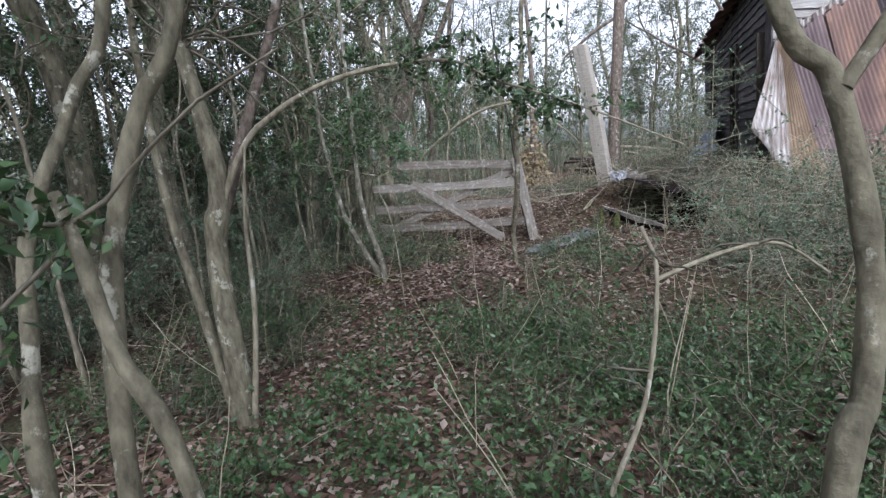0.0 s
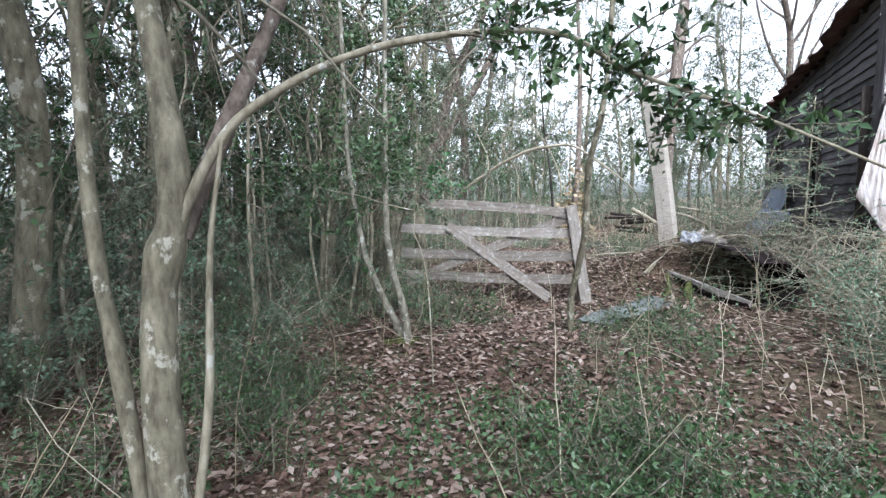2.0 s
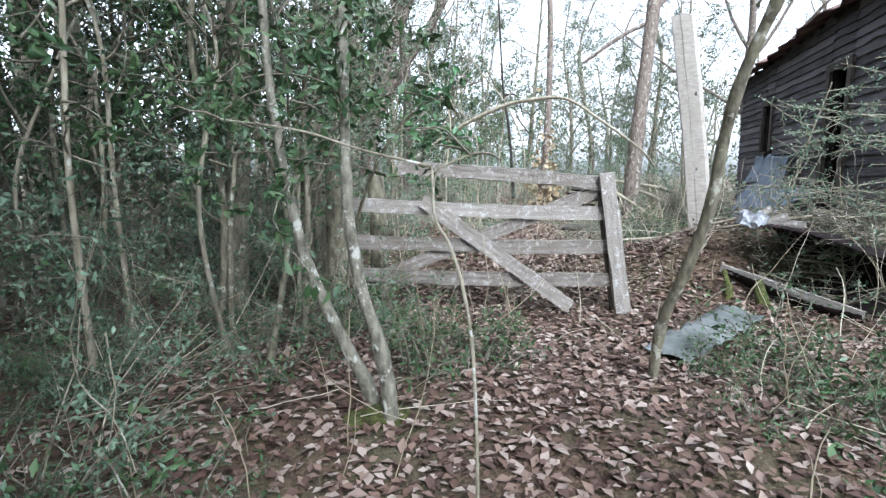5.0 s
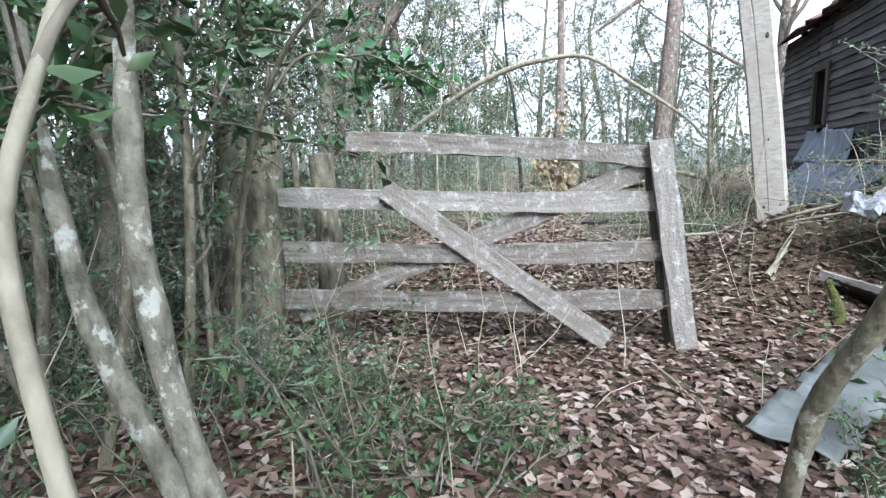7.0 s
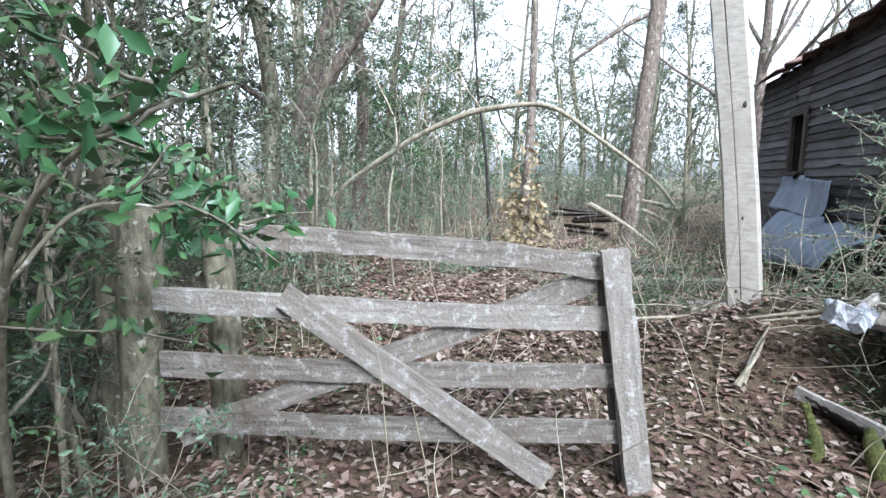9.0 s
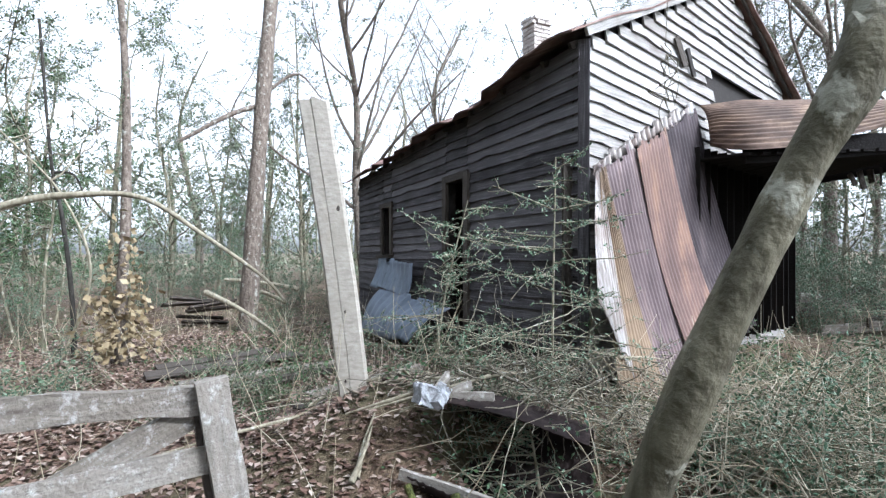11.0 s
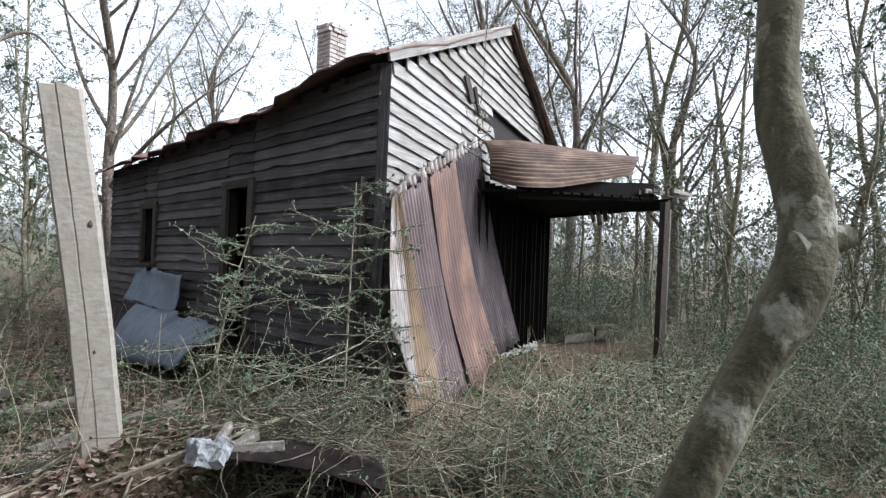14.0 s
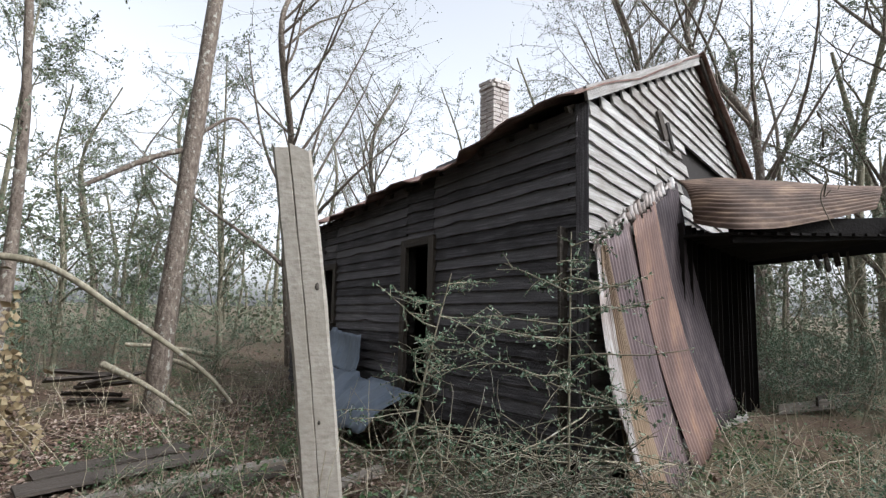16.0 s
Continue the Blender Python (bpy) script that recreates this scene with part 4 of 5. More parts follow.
def thorn_sapling(name, label, base, height, seed, reach=0.9, lean=(0, 0), leaves=2600):
    """A pale stem with long level side branches, set with small leaves."""
    g = np.random.default_rng(seed)
    root = empty(name, label, "sapling", at=base)
    b = np.array(base, float)
    p, r = limb([b + [0, 0, -0.1], b + [lean[0] * 0.4, lean[1] * 0.4, height * 0.5], b + [lean[0], lean[1], height]], 0.014, 0.004, 10, 0.08, seed)
    v, f = tubes([(p, r)], 6)
    put("stem", mesh_of("stem", v, f, M_BARK_PALE, True), root, "pale thin stem")
    tw, cs, al = [], [], []
    for k in range(26):
        t = 0.2 + 0.78 * k / 26
        q = p[int(t * (len(p) - 1))]
        a = g.uniform(0, 2 * np.pi)
        d = np.array([math.cos(a), math.sin(a), g.uniform(-0.05, 0.3)])
        ln = reach * (1.15 - 0.7 * t) * g.uniform(0.6, 1.2)
        bp, br = grow(g, q, d / np.linalg.norm(d), ln, 0.006, 0.16, 9, 0.0)
        tw.append((bp, br))
        for s in range(8):
            j = g.integers(1, 10)
            d2 = np.array([g.normal(), g.normal(), g.normal() * 0.5])
            sp, sr = grow(g, bp[j], d2 / np.linalg.norm(d2), ln * 0.28, 0.0025, 0.2, 4)
            tw.append((sp, sr))
            cs.append(sp)
        cs.append(bp)
    v, f = tubes(tw, 4)
    tagged(put("branch_spray", mesh_of("branch_spray", v, f, M_BARK_PALE), root, "spiny level branches"), kind="stuff")
    allp = np.vstack(cs)
    c = allp[g.integers(0, len(allp), leaves)] + g.normal(0, 0.012, (leaves, 3))
    put("foliage", leaf_mesh("foliage", c, 0.028, M_LEAF_THORN, g, aspect=0.5), root)
    return root


def thorn_shrub(seed, height, reach, leaves):
    g = np.random.default_rng(seed)
    root = empty("thorn_shrub", "spreading spiny shrub with pale twigs and feathery green leaves", "shrub", "thorn shrubs")
    tw, cs = [], []
    for k in range(9):
        a = g.uniform(0, 2 * np.pi)
        p, r = grow(g, (g.normal(0, 0.1), g.normal(0, 0.1), -0.05), np.array([math.cos(a) * 0.7, math.sin(a) * 0.7, 1.0]) / 1.2, height * g.uniform(0.7, 1.2), 0.009, 0.2, 7, -0.06)
        tw.append((p, r))
        for q in range(7):
            d = np.array([g.normal(), g.normal(), g.normal() * 0.35 + 0.1])
            bp, br = grow(g, p[g.integers(2, 8)], d / np.linalg.norm(d), reach * g.uniform(0.4, 1.0), 0.005, 0.14, 5)
            tw.append((bp, br))
            cs.append(bp)
            for w in range(4):
                d2 = np.array([g.normal(), g.normal(), g.normal() * 0.5])
                sp, sr = grow(g, bp[g.integers(1, 6)], d2 / np.linalg.norm(d2), reach * 0.22, 0.0025, 0.15, 2)
                tw.append((sp, sr))
                cs.append(sp)
    v, f = tubes(tw, 3)
    tagged(put("stem_spray", mesh_of("stem_spray", v, f, M_BARK_PALE), root), kind="stuff")
    allp = np.vstack(cs)
    c = allp[g.integers(0, len(allp), leaves)] + g.normal(0, 0.015, (leaves, 3))
    put("foliage", leaf_mesh("foliage", c, 0.03, M_LEAF_THORN, g, aspect=0.5), root)
    return root


def scatter(model, spots, g, smin=0.8, smax=1.2, sink=0.0):
    """The model at the first spot, copies of it at the rest."""
    for k, (x, y) in enumerate(spots):
        s = g.uniform(smin, smax)
        m = Matrix.Translation((x, y, ground_z(x, y) - sink)) @ Matrix.Rotation(g.uniform(0, 6.28), 4, 'Z') @ Matrix.Diagonal((s, s, s * g.uniform(0.9, 1.1), 1))
        if k == 0:
            model.matrix_basis = m
        else:
            copy_thing(model, m)


def fork_tree():
    base = (-3.8, -6.2, ground_z(-3.8, -6.2))
    tr = empty("forked_tree", "small smooth grey-barked tree that forks into a long arching branch", "tree", at=base)
    v, f = tubes([limb([(-3.72, -6.28, -0.1), (-3.75, -6.28, 0.54), (-3.76, -6.25, 0.9), (-3.71, -6.22, 1.18), (-3.77, -6.2, 1.55), (-3.87, -6.17, 2.1), (-4.0, -6.1, 3.4), (-3.9, -6.0, 5.0)], 0.062, 0.028, 9, 0.05, 1, ((0.34, 0.3),))], 12)
    put("trunk", mesh_of("trunk", v, f, M_BARK, True), tr, "smooth blotched trunk")
    v, f = tubes([limb([(-3.69, -6.23, 1.1), (-3.58, -6.17, 1.33), (-3.47, -6.11, 1.46), (-3.22, -5.98, 1.61), (-2.91, -5.84, 1.68), (-2.6, -5.7, 1.68), (-2.4, -5.6, 1.57), (-2.0, -5.55, 1.4), (-1.5, -5.5, 1.15)], 0.018, 0.004, 9, 0.05, 2)], 8)
    put("arching_branch", mesh_of("arching_branch", v, f, M_BARK_PALE, True), tr, "pale branch bent over in an arch")
    v, f = tubes([limb([(-3.76, -6.32, -0.05), (-3.88, -6.32, 0.66), (-3.96, -6.31, 1.02), (-4.02, -6.28, 1.51), (-4.04, -6.24, 2.2), (-4.0, -6.1, 3.6)], 0.03, 0.015, 8, 0.05, 3)], 8)
    put("side_stem", mesh_of("side_stem", v, f, M_BARK, True), tr, "thinner stem from the same root")
    v, f = tubes([limb([(-3.66, -6.3, -0.05), (-3.62, -6.22, 0.5), (-3.6, -6.2, 1.0), (-3.55, -6.18, 1.35)], 0.018, 0.006, 8, 0.06, 4)], 6)
    put("side_stem", mesh_of("side_stem", v, f, M_BARK_PALE, True), tr)
    v, f = tubes([limb([(-3.72, -6.2, 1.05), (-3.66, -6.05, 1.4), (-3.55, -5.8, 2.0), (-3.35, -5.5, 3.0), (-3.4, -5.1, 4.2)], 0.036, 0.02, 9, 0.05, 5)], 8)
    put("limb", mesh_of("limb", v, f, M_BARK_RED, True), tr, "dark leaning second limb")
    g = np.random.default_rng(4)
    tw, cs = [], []
    arch = spline([(-3.22, -5.98, 1.61), (-2.91, -5.84, 1.68), (-2.6, -5.7, 1.68), (-2.4, -5.6, 1.57), (-2.0, -5.55, 1.4)], 12)
    for k in range(26):
        q = arch[g.integers(0, len(arch))]
        p, r = grow(g, q, [g.normal(), g.normal() + 0.4, g.normal() * 0.6], g.uniform(0.15, 0.5), 0.004, 0.4, 5)
        tw.append((p, r))
        cs.append(p)
    top = spline([(-3.77, -6.2, 1.7), (-3.87, -6.17, 2.1), (-4.0, -6.1, 3.4), (-3.9, -6.0, 5.0)], 12)
    for k in range(60):
        q = top[g.integers(4, len(top))]
        p, r = grow(g, q, [g.normal(), g.normal(), g.normal() * 0.5], g.uniform(0.5, 1.6), 0.008, 0.4, 6)
        tw.append((p, r))
        cs.append(p[2:])
    v, f = tubes(tw, 4)
    tagged(put("twig_spray", mesh_of("twig_spray", v, f, M_TWIG), tr), kind="stuff")
    allp = np.vstack(cs)
    allp = allp[[off_walk(q[0], q[1]) > 0.55 or q[2] > 2.3 for q in allp]]
    n = 3400
    put("foliage", leaf_mesh("foliage", allp[g.integers(0, len(allp), n)] + g.normal(0, 0.03, (n, 3)), 0.045, M_LEAF, g), tr, "small dark evergreen leaves")


def trunk_thing(name, label, stems, mat, category="tree", sides=10, leaf=None, seed=0, group=""):
    """A tree of a few given stems: (control points, r0, r1)."""
    b = stems[0][0][0]
    tr = empty(name, label, category, group, at=(b[0], b[1], ground_z(b[0], b[1])))
    for k, (ctrl, r0, r1) in enumerate(stems):
        v, f = tubes([limb(ctrl, r0, r1, 9, 0.06, seed + k)], sides)
        put("trunk" if k == 0 else "stem", mesh_of("trunk" if k == 0 else "stem", v, f, mat, True), tr)
    if leaf:
        n, size, reach, lm, lo = leaf
        g = np.random.default_rng(seed + 50)
        tw, cs = [], []
        for k in range(max(8, n // 60)):
            ctrl, r0, r1 = stems[g.integers(0, len(stems))]
            sp = spline(ctrl, 10)
            q = sp[g.integers(int(len(sp) * lo), len(sp))]
            p, r = grow(g, q, [g.normal(), g.normal(), g.normal() * 0.6], reach * g.uniform(0.4, 1.1), 0.005, 0.4, 6)
            tw.append((p, r))
            cs.append(p[1:])
        v, f = tubes(tw, 4)
        tagged(put("twig_spray", mesh_of("twig_spray", v, f, M_TWIG), tr), kind="stuff")
        allp = np.vstack(cs)
        allp = allp[[off_walk(q[0], q[1]) > 0.5 or q[2] > 2.4 for q in allp]]
        put("foliage", leaf_mesh("foliage", allp[g.integers(0, len(allp), n)] + g.normal(0, 0.03, (n, 3)), size, lm, g), tr)
    return tr


def near_trees():
    fork_tree()
    trunk_thing("young_tree", "grey-barked young tree with curved stems close to the path", [
        ([(-2.58, -7.8, -0.1), (-2.62, -7.79, 0.6), (-2.64, -7.73, 1.01), (-2.62, -7.7, 1.17), (-2.58, -7.65, 1.35), (-2.5, -7.58, 1.6), (-2.5, -7.4, 2.6), (-2.6, -7.2, 4.0)], 0.024, 0.012),
        ([(-2.35, -7.84, 0.0), (-2.4, -7.85, 0.76), (-2.49, -7.85, 0.97), (-2.54, -7.84, 1.13), (-2.58, -7.83, 1.22)], 0.016, 0.01),
        ([(-2.68, -7.9, 0.0), (-2.72, -7.86, 0.72), (-2.78, -7.79, 0.97), (-2.82, -7.72, 1.17), (-2.8, -7.6, 1.4), (-2.76, -7.5, 1.7), (-2.9, -7.3, 3.0)], 0.018, 0.01)], M_BARK, leaf=(500, 0.035, 0.5, M_LEAF, 0.8), seed=20)
    trunk_thing("young_tree", "brown-barked young tree leaning over the path", [
        ([(-1.55, -7.62, -0.1), (-1.49, -7.59, 0.7), (-1.45, -7.55, 0.83), (-1.44, -7.51, 1.03), (-1.48, -7.48, 1.27), (-1.56, -7.48, 1.42), (-1.7, -7.4, 2.2), (-1.6, -7.2, 3.2)], 0.023, 0.012),
        ([(-1.47, -7.49, 1.26), (-1.38, -7.46, 1.42), (-1.2, -7.4, 1.9)], 0.012, 0.006)], M_BARK, leaf=(400, 0.035, 0.5, M_LEAF, 0.78), seed=24)
    trunk_thing("y_sapling", "pale thin sapling that forks into a Y", [
        ([(-1.88, -6.95, -0.05), (-1.84, -6.9, 0.16), (-1.73, -6.81, 0.45), (-1.69, -6.73, 0.8), (-1.73, -6.71, 0.95)], 0.011, 0.006),
        ([(-1.69, -6.73, 0.79), (-1.5, -6.65, 0.85), (-1.34, -6.59, 0.86), (-1.2, -6.56, 0.76)], 0.008, 0.004)], M_BARK_PALE, "sapling", 6, leaf=(40, 0.03, 0.3, M_LEAF, 0.5), seed=27)
    trunk_thing("twin_tree", "two slim lichened trunks rising from one mossy base", [
        ([(-4.14, -3.62, -0.15), (-4.16, -3.62, 0.15), (-4.206, -3.613, 0.355), (-4.27, -3.6, 0.525), (-4.316, -3.584, 0.714), (-4.346, -3.569, 0.862), (-4.364, -3.541, 1.072), (-4.377, -3.512, 1.282), (-4.39, -3.48, 1.6), (-4.4, -3.4, 3.0), (-4.3, -3.3, 5.0)], 0.034, 0.017),
        ([(-4.25, -3.48, -0.15), (-4.31, -3.475, 0.08), (-4.399, -3.47, 0.237), (-4.523, -3.465, 0.467), (-4.615, -3.456, 0.67), (-4.666, -3.441, 0.847), (-4.705, -3.429, 0.987), (-4.758, -3.405, 1.227), (-4.82, -3.38, 1.7), (-4.95, -3.25, 3.5)], 0.036, 0.017)], M_BARK_LICHEN, leaf=(1800, 0.06, 1.1, M_LEAF, 0.7), seed=30)
    bm = bmesh.new()
    bmesh.ops.create_icosphere(bm, subdivisions=3, radius=0.17)
    for q in bm.verts:
        q.co *= 1 + 0.5 * noise.noise(q.co * 9)
        q.co.z *= 0.5
    bmesh.ops.translate(bm, verts=bm.verts, vec=(-4.2, -3.55, -0.06))
    tagged(part("moss_cushion", bm, M_MOSS), "yellow-green moss round the foot of the twin trunks", "moss")
    trunk_thing("bent_sapling", "pale sapling whose top is broken over sideways", [
        ([(-3.66, -4.26, -0.2), (-3.67, -4.265, 0.3), (-3.69, -4.265, 0.6), (-3.725, -4.255, 0.77), (-3.76, -4.241, 0.86), (-3.794, -4.22, 0.905), (-3.815, -4.2, 0.95), (-3.826, -4.165, 1.015), (-3.84, -4.125, 1.08)], 0.0055, 0.0045),
        ([(-3.84, -4.12, 1.08), (-4.054, -4.15, 1.13), (-4.25, -4.18, 1.19), (-4.6, -4.1, 1.24)], 0.0048, 0.003),
        ([(-3.856, -4.13, 1.05), (-3.8, -4.11, 1.085), (-3.72, -4.09, 1.12)], 0.0042, 0.0025)], M_BARK_PALE, "sapling", 7, leaf=(90, 0.035, 0.2, M_LEAF, 0.85), seed=34)
    # bent tree between path and house
    trunk_thing("crooked_tree", "smooth lichened tree with a sharp knobbed bend", [
        ([(-2.96, -2.8, -0.2), (-2.94, -2.92, 0.3), (-2.87, -3.04, 0.6), (-2.81, -3.14, 0.9), (-2.79, -3.21, 1.2), (-2.77, -3.28, 1.4), (-2.72, -3.35, 1.6), (-2.68, -3.4, 1.74), (-2.66, -3.37, 1.9), (-2.64, -3.37, 2.1), (-2.63, -3.34, 2.4), (-2.55, -3.2, 3.4), (-2.3, -3.1, 4.6)], 0.029, 0.019),
        ([(-2.69, -3.39, 1.74), (-2.66, -3.43, 1.755)], 0.019, 0.01)], M_BARK, seed=37)
    trunk_thing("leafy_bough", "young evergreen with a bough of fresh green leaves over the path", [
        ([(-4.75, -2.75, -0.1), (-4.6, -2.9, 0.7), (-4.35, -3.05, 1.2), (-4.1, -3.1, 1.42), (-3.85, -3.1, 1.5)], 0.014, 0.003),
        ([(-4.4, -3.02, 1.15), (-4.3, -2.9, 1.3), (-4.05, -2.75, 1.25)], 0.006, 0.003)], M_BARK, "sapling", 6, leaf=(230, 0.055, 0.3, M_LEAF_FRESH, 0.55), seed=39)
    # trees beyond the gate
    trunk_thing("vine_tree", "slim rough tree wrapped at its foot in withered vine leaves", [
        ([(-3.78, 3.55, 0.0), (-3.78, 3.6, 1.0), (-3.74, 3.72, 2.0), (-3.75, 3.9, 3.6), (-3.85, 4.0, 6.0), (-3.7, 4.2, 9.0)], 0.075, 0.03)], M_BARK_RED, leaf=(900, 0.05, 1.4, M_LEAF_GREY, 0.55), seed=40)
    g = np.random.default_rng(41)
    n = 620
    z = np.abs(g.normal(0, 0.55, n))
    a = g.uniform(0, 6.28, n)
    rr = 0.1 + np.abs(g.normal(0, 0.22, n)) * np.maximum(0.25, 1 - z / 1.3)
    c = np.stack([-3.78 + rr * np.cos(a), 3.55 + rr * np.sin(a), 0.3 + z * 1.1], 1)
    tagged(put("withered_vine", leaf_mesh("withered_vine", c, 0.09, M_LEAF_BROWN, g, aspect=0.7)), "dry yellow-brown vine leaves clinging to a trunk", "vine")
    trunk_thing("dark_sapling", "thin blackish dead sapling with crooked twigs", [
        ([(-4.36, 4.57, 0.0), (-4.4, 4.6, 1.0), (-4.5, 4.6, 2.0), (-4.62, 4.65, 2.7), (-4.75, 4.7, 4.5)], 0.035, 0.015),
        ([(-4.6, 4.65, 2.55), (-4.35, 4.5, 2.5), (-4.2, 4.45, 2.1)], 0.018, 0.008)], M_DARK_TWIG, seed=44)
    trunk_thing("pine_tree", "tall straight tree with pale flaking bark", [
        ([(-2.18, 5.5, 0.0), (-2.1, 5.5, 1.2), (-2.02, 5.55, 2.4), (-1.85, 5.65, 4.5), (-1.6, 5.8, 7.5), (-1.3, 6.0, 12.0)], 0.16, 0.09),
        ([(-1.87, 5.65, 4.0), (-2.4, 5.6, 3.75), (-3.2, 5.5, 3.2)], 0.05, 0.025),
        ([(-1.85, 5.7, 4.2), (-1.3, 5.7, 4.6), (-0.9, 5.6, 4.2)], 0.03, 0.01)], M_BARK_RED, leaf=(800, 0.06, 1.8, M_LEAF_GREY, 0.75), seed=46)
    trunk_thing("flopped_sapling", "long pale sapling bent over in an arch", [
        ([(-5.9, 1.3, 0.1), (-5.62, 1.23, 1.02), (-4.89, 1.1, 1.57), (-4.27, 0.97, 1.86), (-3.83, 0.86, 1.94), (-3.44, 0.76, 1.92), (-3.07, 0.65, 1.67), (-2.66, 0.51, 1.35), (-2.5, 0.46, 1.16)], 0.035, 0.01)], M_BARK_PALE, "sapling", 8, seed=50)
    trunk_thing("old_tree", "crooked old tree with two rising limbs", [
        ([(-6.4, 2.0, 0.0), (-6.35, 2.0, 1.3), (-6.2, 2.05, 2.2), (-5.8, 2.1, 3.4), (-5.2, 2.2, 4.8), (-4.9, 2.4, 7.0)], 0.16, 0.05),
        ([(-6.3, 2.0, 1.7), (-5.9, 1.95, 2.4), (-5.3, 1.9, 3.2), (-4.6, 2.0, 4.6)], 0.1, 0.04),
        ([(-6.25, 2.0, 2.0), (-6.9, 1.9, 2.3), (-7.7, 1.8, 3.0)], 0.05, 0.02)], M_BARK_RED, leaf=(2600, 0.055, 1.5, M_LEAF_GREY, 0.5), seed=52)


near_trees()
thorn_sapling("thorny_sapling", "spiny pale sapling with feathery green side branches before the wall", (-1.15, 0.75, ground_z(-1.15, 0.75)), 1.75, 61, 1.0, (0.35, -0.1))
thorn_sapling("thorny_sapling", "spiny pale sapling with level green branches before the wall", (-0.75, -0.5, ground_z(-0.75, -0.5)), 2.0, 62, 1.0, (0.05, 0.0))
thorn_sapling("thorny_sapling", "small feathery green sapling over the heap", (-1.2, -1.0, ground_z(-1.2, -1.0)), 0.9, 63, 0.8, (-0.1, 0.1), 1500)


def woods():
    g = np.random.default_rng(70)

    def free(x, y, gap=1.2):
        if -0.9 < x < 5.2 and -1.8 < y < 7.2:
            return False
        return off_walk(x, y) > gap

    def spots(n, x0, x1, y0, y1, gap=1.2, avoid=None):
        out = []
        while len(out) < n:
            x, y = g.uniform(x0, x1), g.uniform(y0, y1)
            if free(x, y, gap) and not (avoid and avoid(x, y)):
                out.append((x, y))
        return out

    def clearing(x, y):
        # open strip behind the gate and along the house wall
        return (-4.4 < x < -0.3 and -2.2 < y < 7.5) or (-2.0 < x < 6 and 7 < y < 11 and g.random() < 0.6)

    # tall slim trees
    kinds = [tree_model("slim_tree", "tall slim forest tree with sparse grey-green crown", "tree", "forest trees", 400 + k, 8.5 + k, 0.075 + 0.02 * k, (M_BARK_RED, M_BARK, M_BARK_RED, M_BARK)[k], M_LEAF_GREY, 2000 + 250 * k, 0.07, (0.35, 1.0), 2.0 + 0.25 * k, 12, 0.12) for k in range(4)]
    # last zone: unseen trees behind the start, added for shade
    zones = [(13, -13, -4.8, 1.5, 14), (6, -12, -7.0, -6, 1.5), (5, -3.5, 6, 13, 22), (7, 8.5, 17, -4, 9), (5, 6, 14, 9, 20), (6, -20, -12, -6, 18), (8, -8, 5, -17, -10.5)]
    allspots = [s for n, *z in zones for s in spots(n, *z, 2.4, clearing)]
    g.shuffle(allspots)
    for k, m in enumerate(kinds):
        scatter(m, [tuple(s) for s in allspots[k::4]], g, 0.75, 1.25)
    # evergreen understorey saplings
    kinds = [tree_model("evergreen_sapling", "slender evergreen sapling with dense small dark leaves", "sapling", "evergreen saplings", 430 + k, 3.2 + 0.5 * k, 0.022 + 0.004 * k, M_BARK, M_LEAF if k != 1 else M_LEAF_GREY, 2600, 0.052, (0.2, 1.0), 0.95, 14, 0.06, twig_n=4, sub_n=1) for k in range(3)]
    # last zone again lies unseen behind the start, added for shade
    zones = [(38, -8.5, -5.0, -7.0, 2), (14, -8, -4.9, 2, 9), (6, -14, -8, -6, 10), (13, 5.8, 12, -5, 8), (5, -2, 5, 11, 16), (7, -4.5, -1.5, 9, 14), (6, -6, 4, -13, -9.6)]
    allspots = [s for n, *z in zones for s in spots(n, *z, 1.5, clearing)]
    g.shuffle(allspots)
    for k, m in enumerate(kinds):
        scatter(m, [tuple(s) for s in allspots[k::3]], g, 0.7, 1.3)
    tall = shrub_model("tall_privet", "head-high evergreen privet bush with pale twigs", "shrub", "tall privets", 478, 1.9, 0.5, 20, 5200, 0.04, M_LEAF_THORN, M_TWIG)
    scatter(tall, [(1.6, -4.4), (2.6, -3.6), (3.6, -4.6), (4.6, -3.2), (5.6, -1.8), (0.4, -5.0), (6.2, 0.4), (-3.9, 9.4), (-1.6, 9.6), (-5.4, 6.4), (-2.6, 11.2), (-0.6, 9.2), (-6.6, 7.6), (-6.1, -1.4), (-6.4, -3.0), (-5.9, -5.6), (-5.6, 0.6), (-7.2, -4.2), (-7.6, -5.8), (-7.0, -7.0), (-8.0, -2.4), (-7.3, -0.4), (-6.8, -5.2), (-8.6, -4.8), (5.3, 0.9), (5.7, 2.0), (6.5, -1.5), (7.3, 0.3), (6.9, 2.9), (7.8, -2.6), (8.3, 1.5), (5.5, 3.4), (6.2, 5.0), (7.0, -3.8), (8.6, -0.8), (5.0, -4.6), (6.0, -3.0), (9.4, 0.8), (9.0, 3.0)], g, 0.8, 1.1)
    thorns = [thorn_shrub(495 + k, 1.0 + 0.2 * k, 0.8, 2200) for k in range(3)]
    ring = [(-0.5, -2.4), (0.2, -2.0), (0.9, -1.9), (1.7, -1.8), (2.5, -2.0), (3.3, -1.9), (4.1, -2.3), (0.5, -2.9), (1.4, -2.8), (2.3, -3.0), (3.2, -3.1), (-0.2, -3.4), (0.8, -3.9), (1.9, -3.9), (4.9, -1.2), (5.4, -2.6), (-0.7, -2.9), (-0.1, -1.5), (-1.0, -0.35), (0.1, -1.45), (4.4, -3.9), (6.0, -1.0), (-0.9, -3.9)]
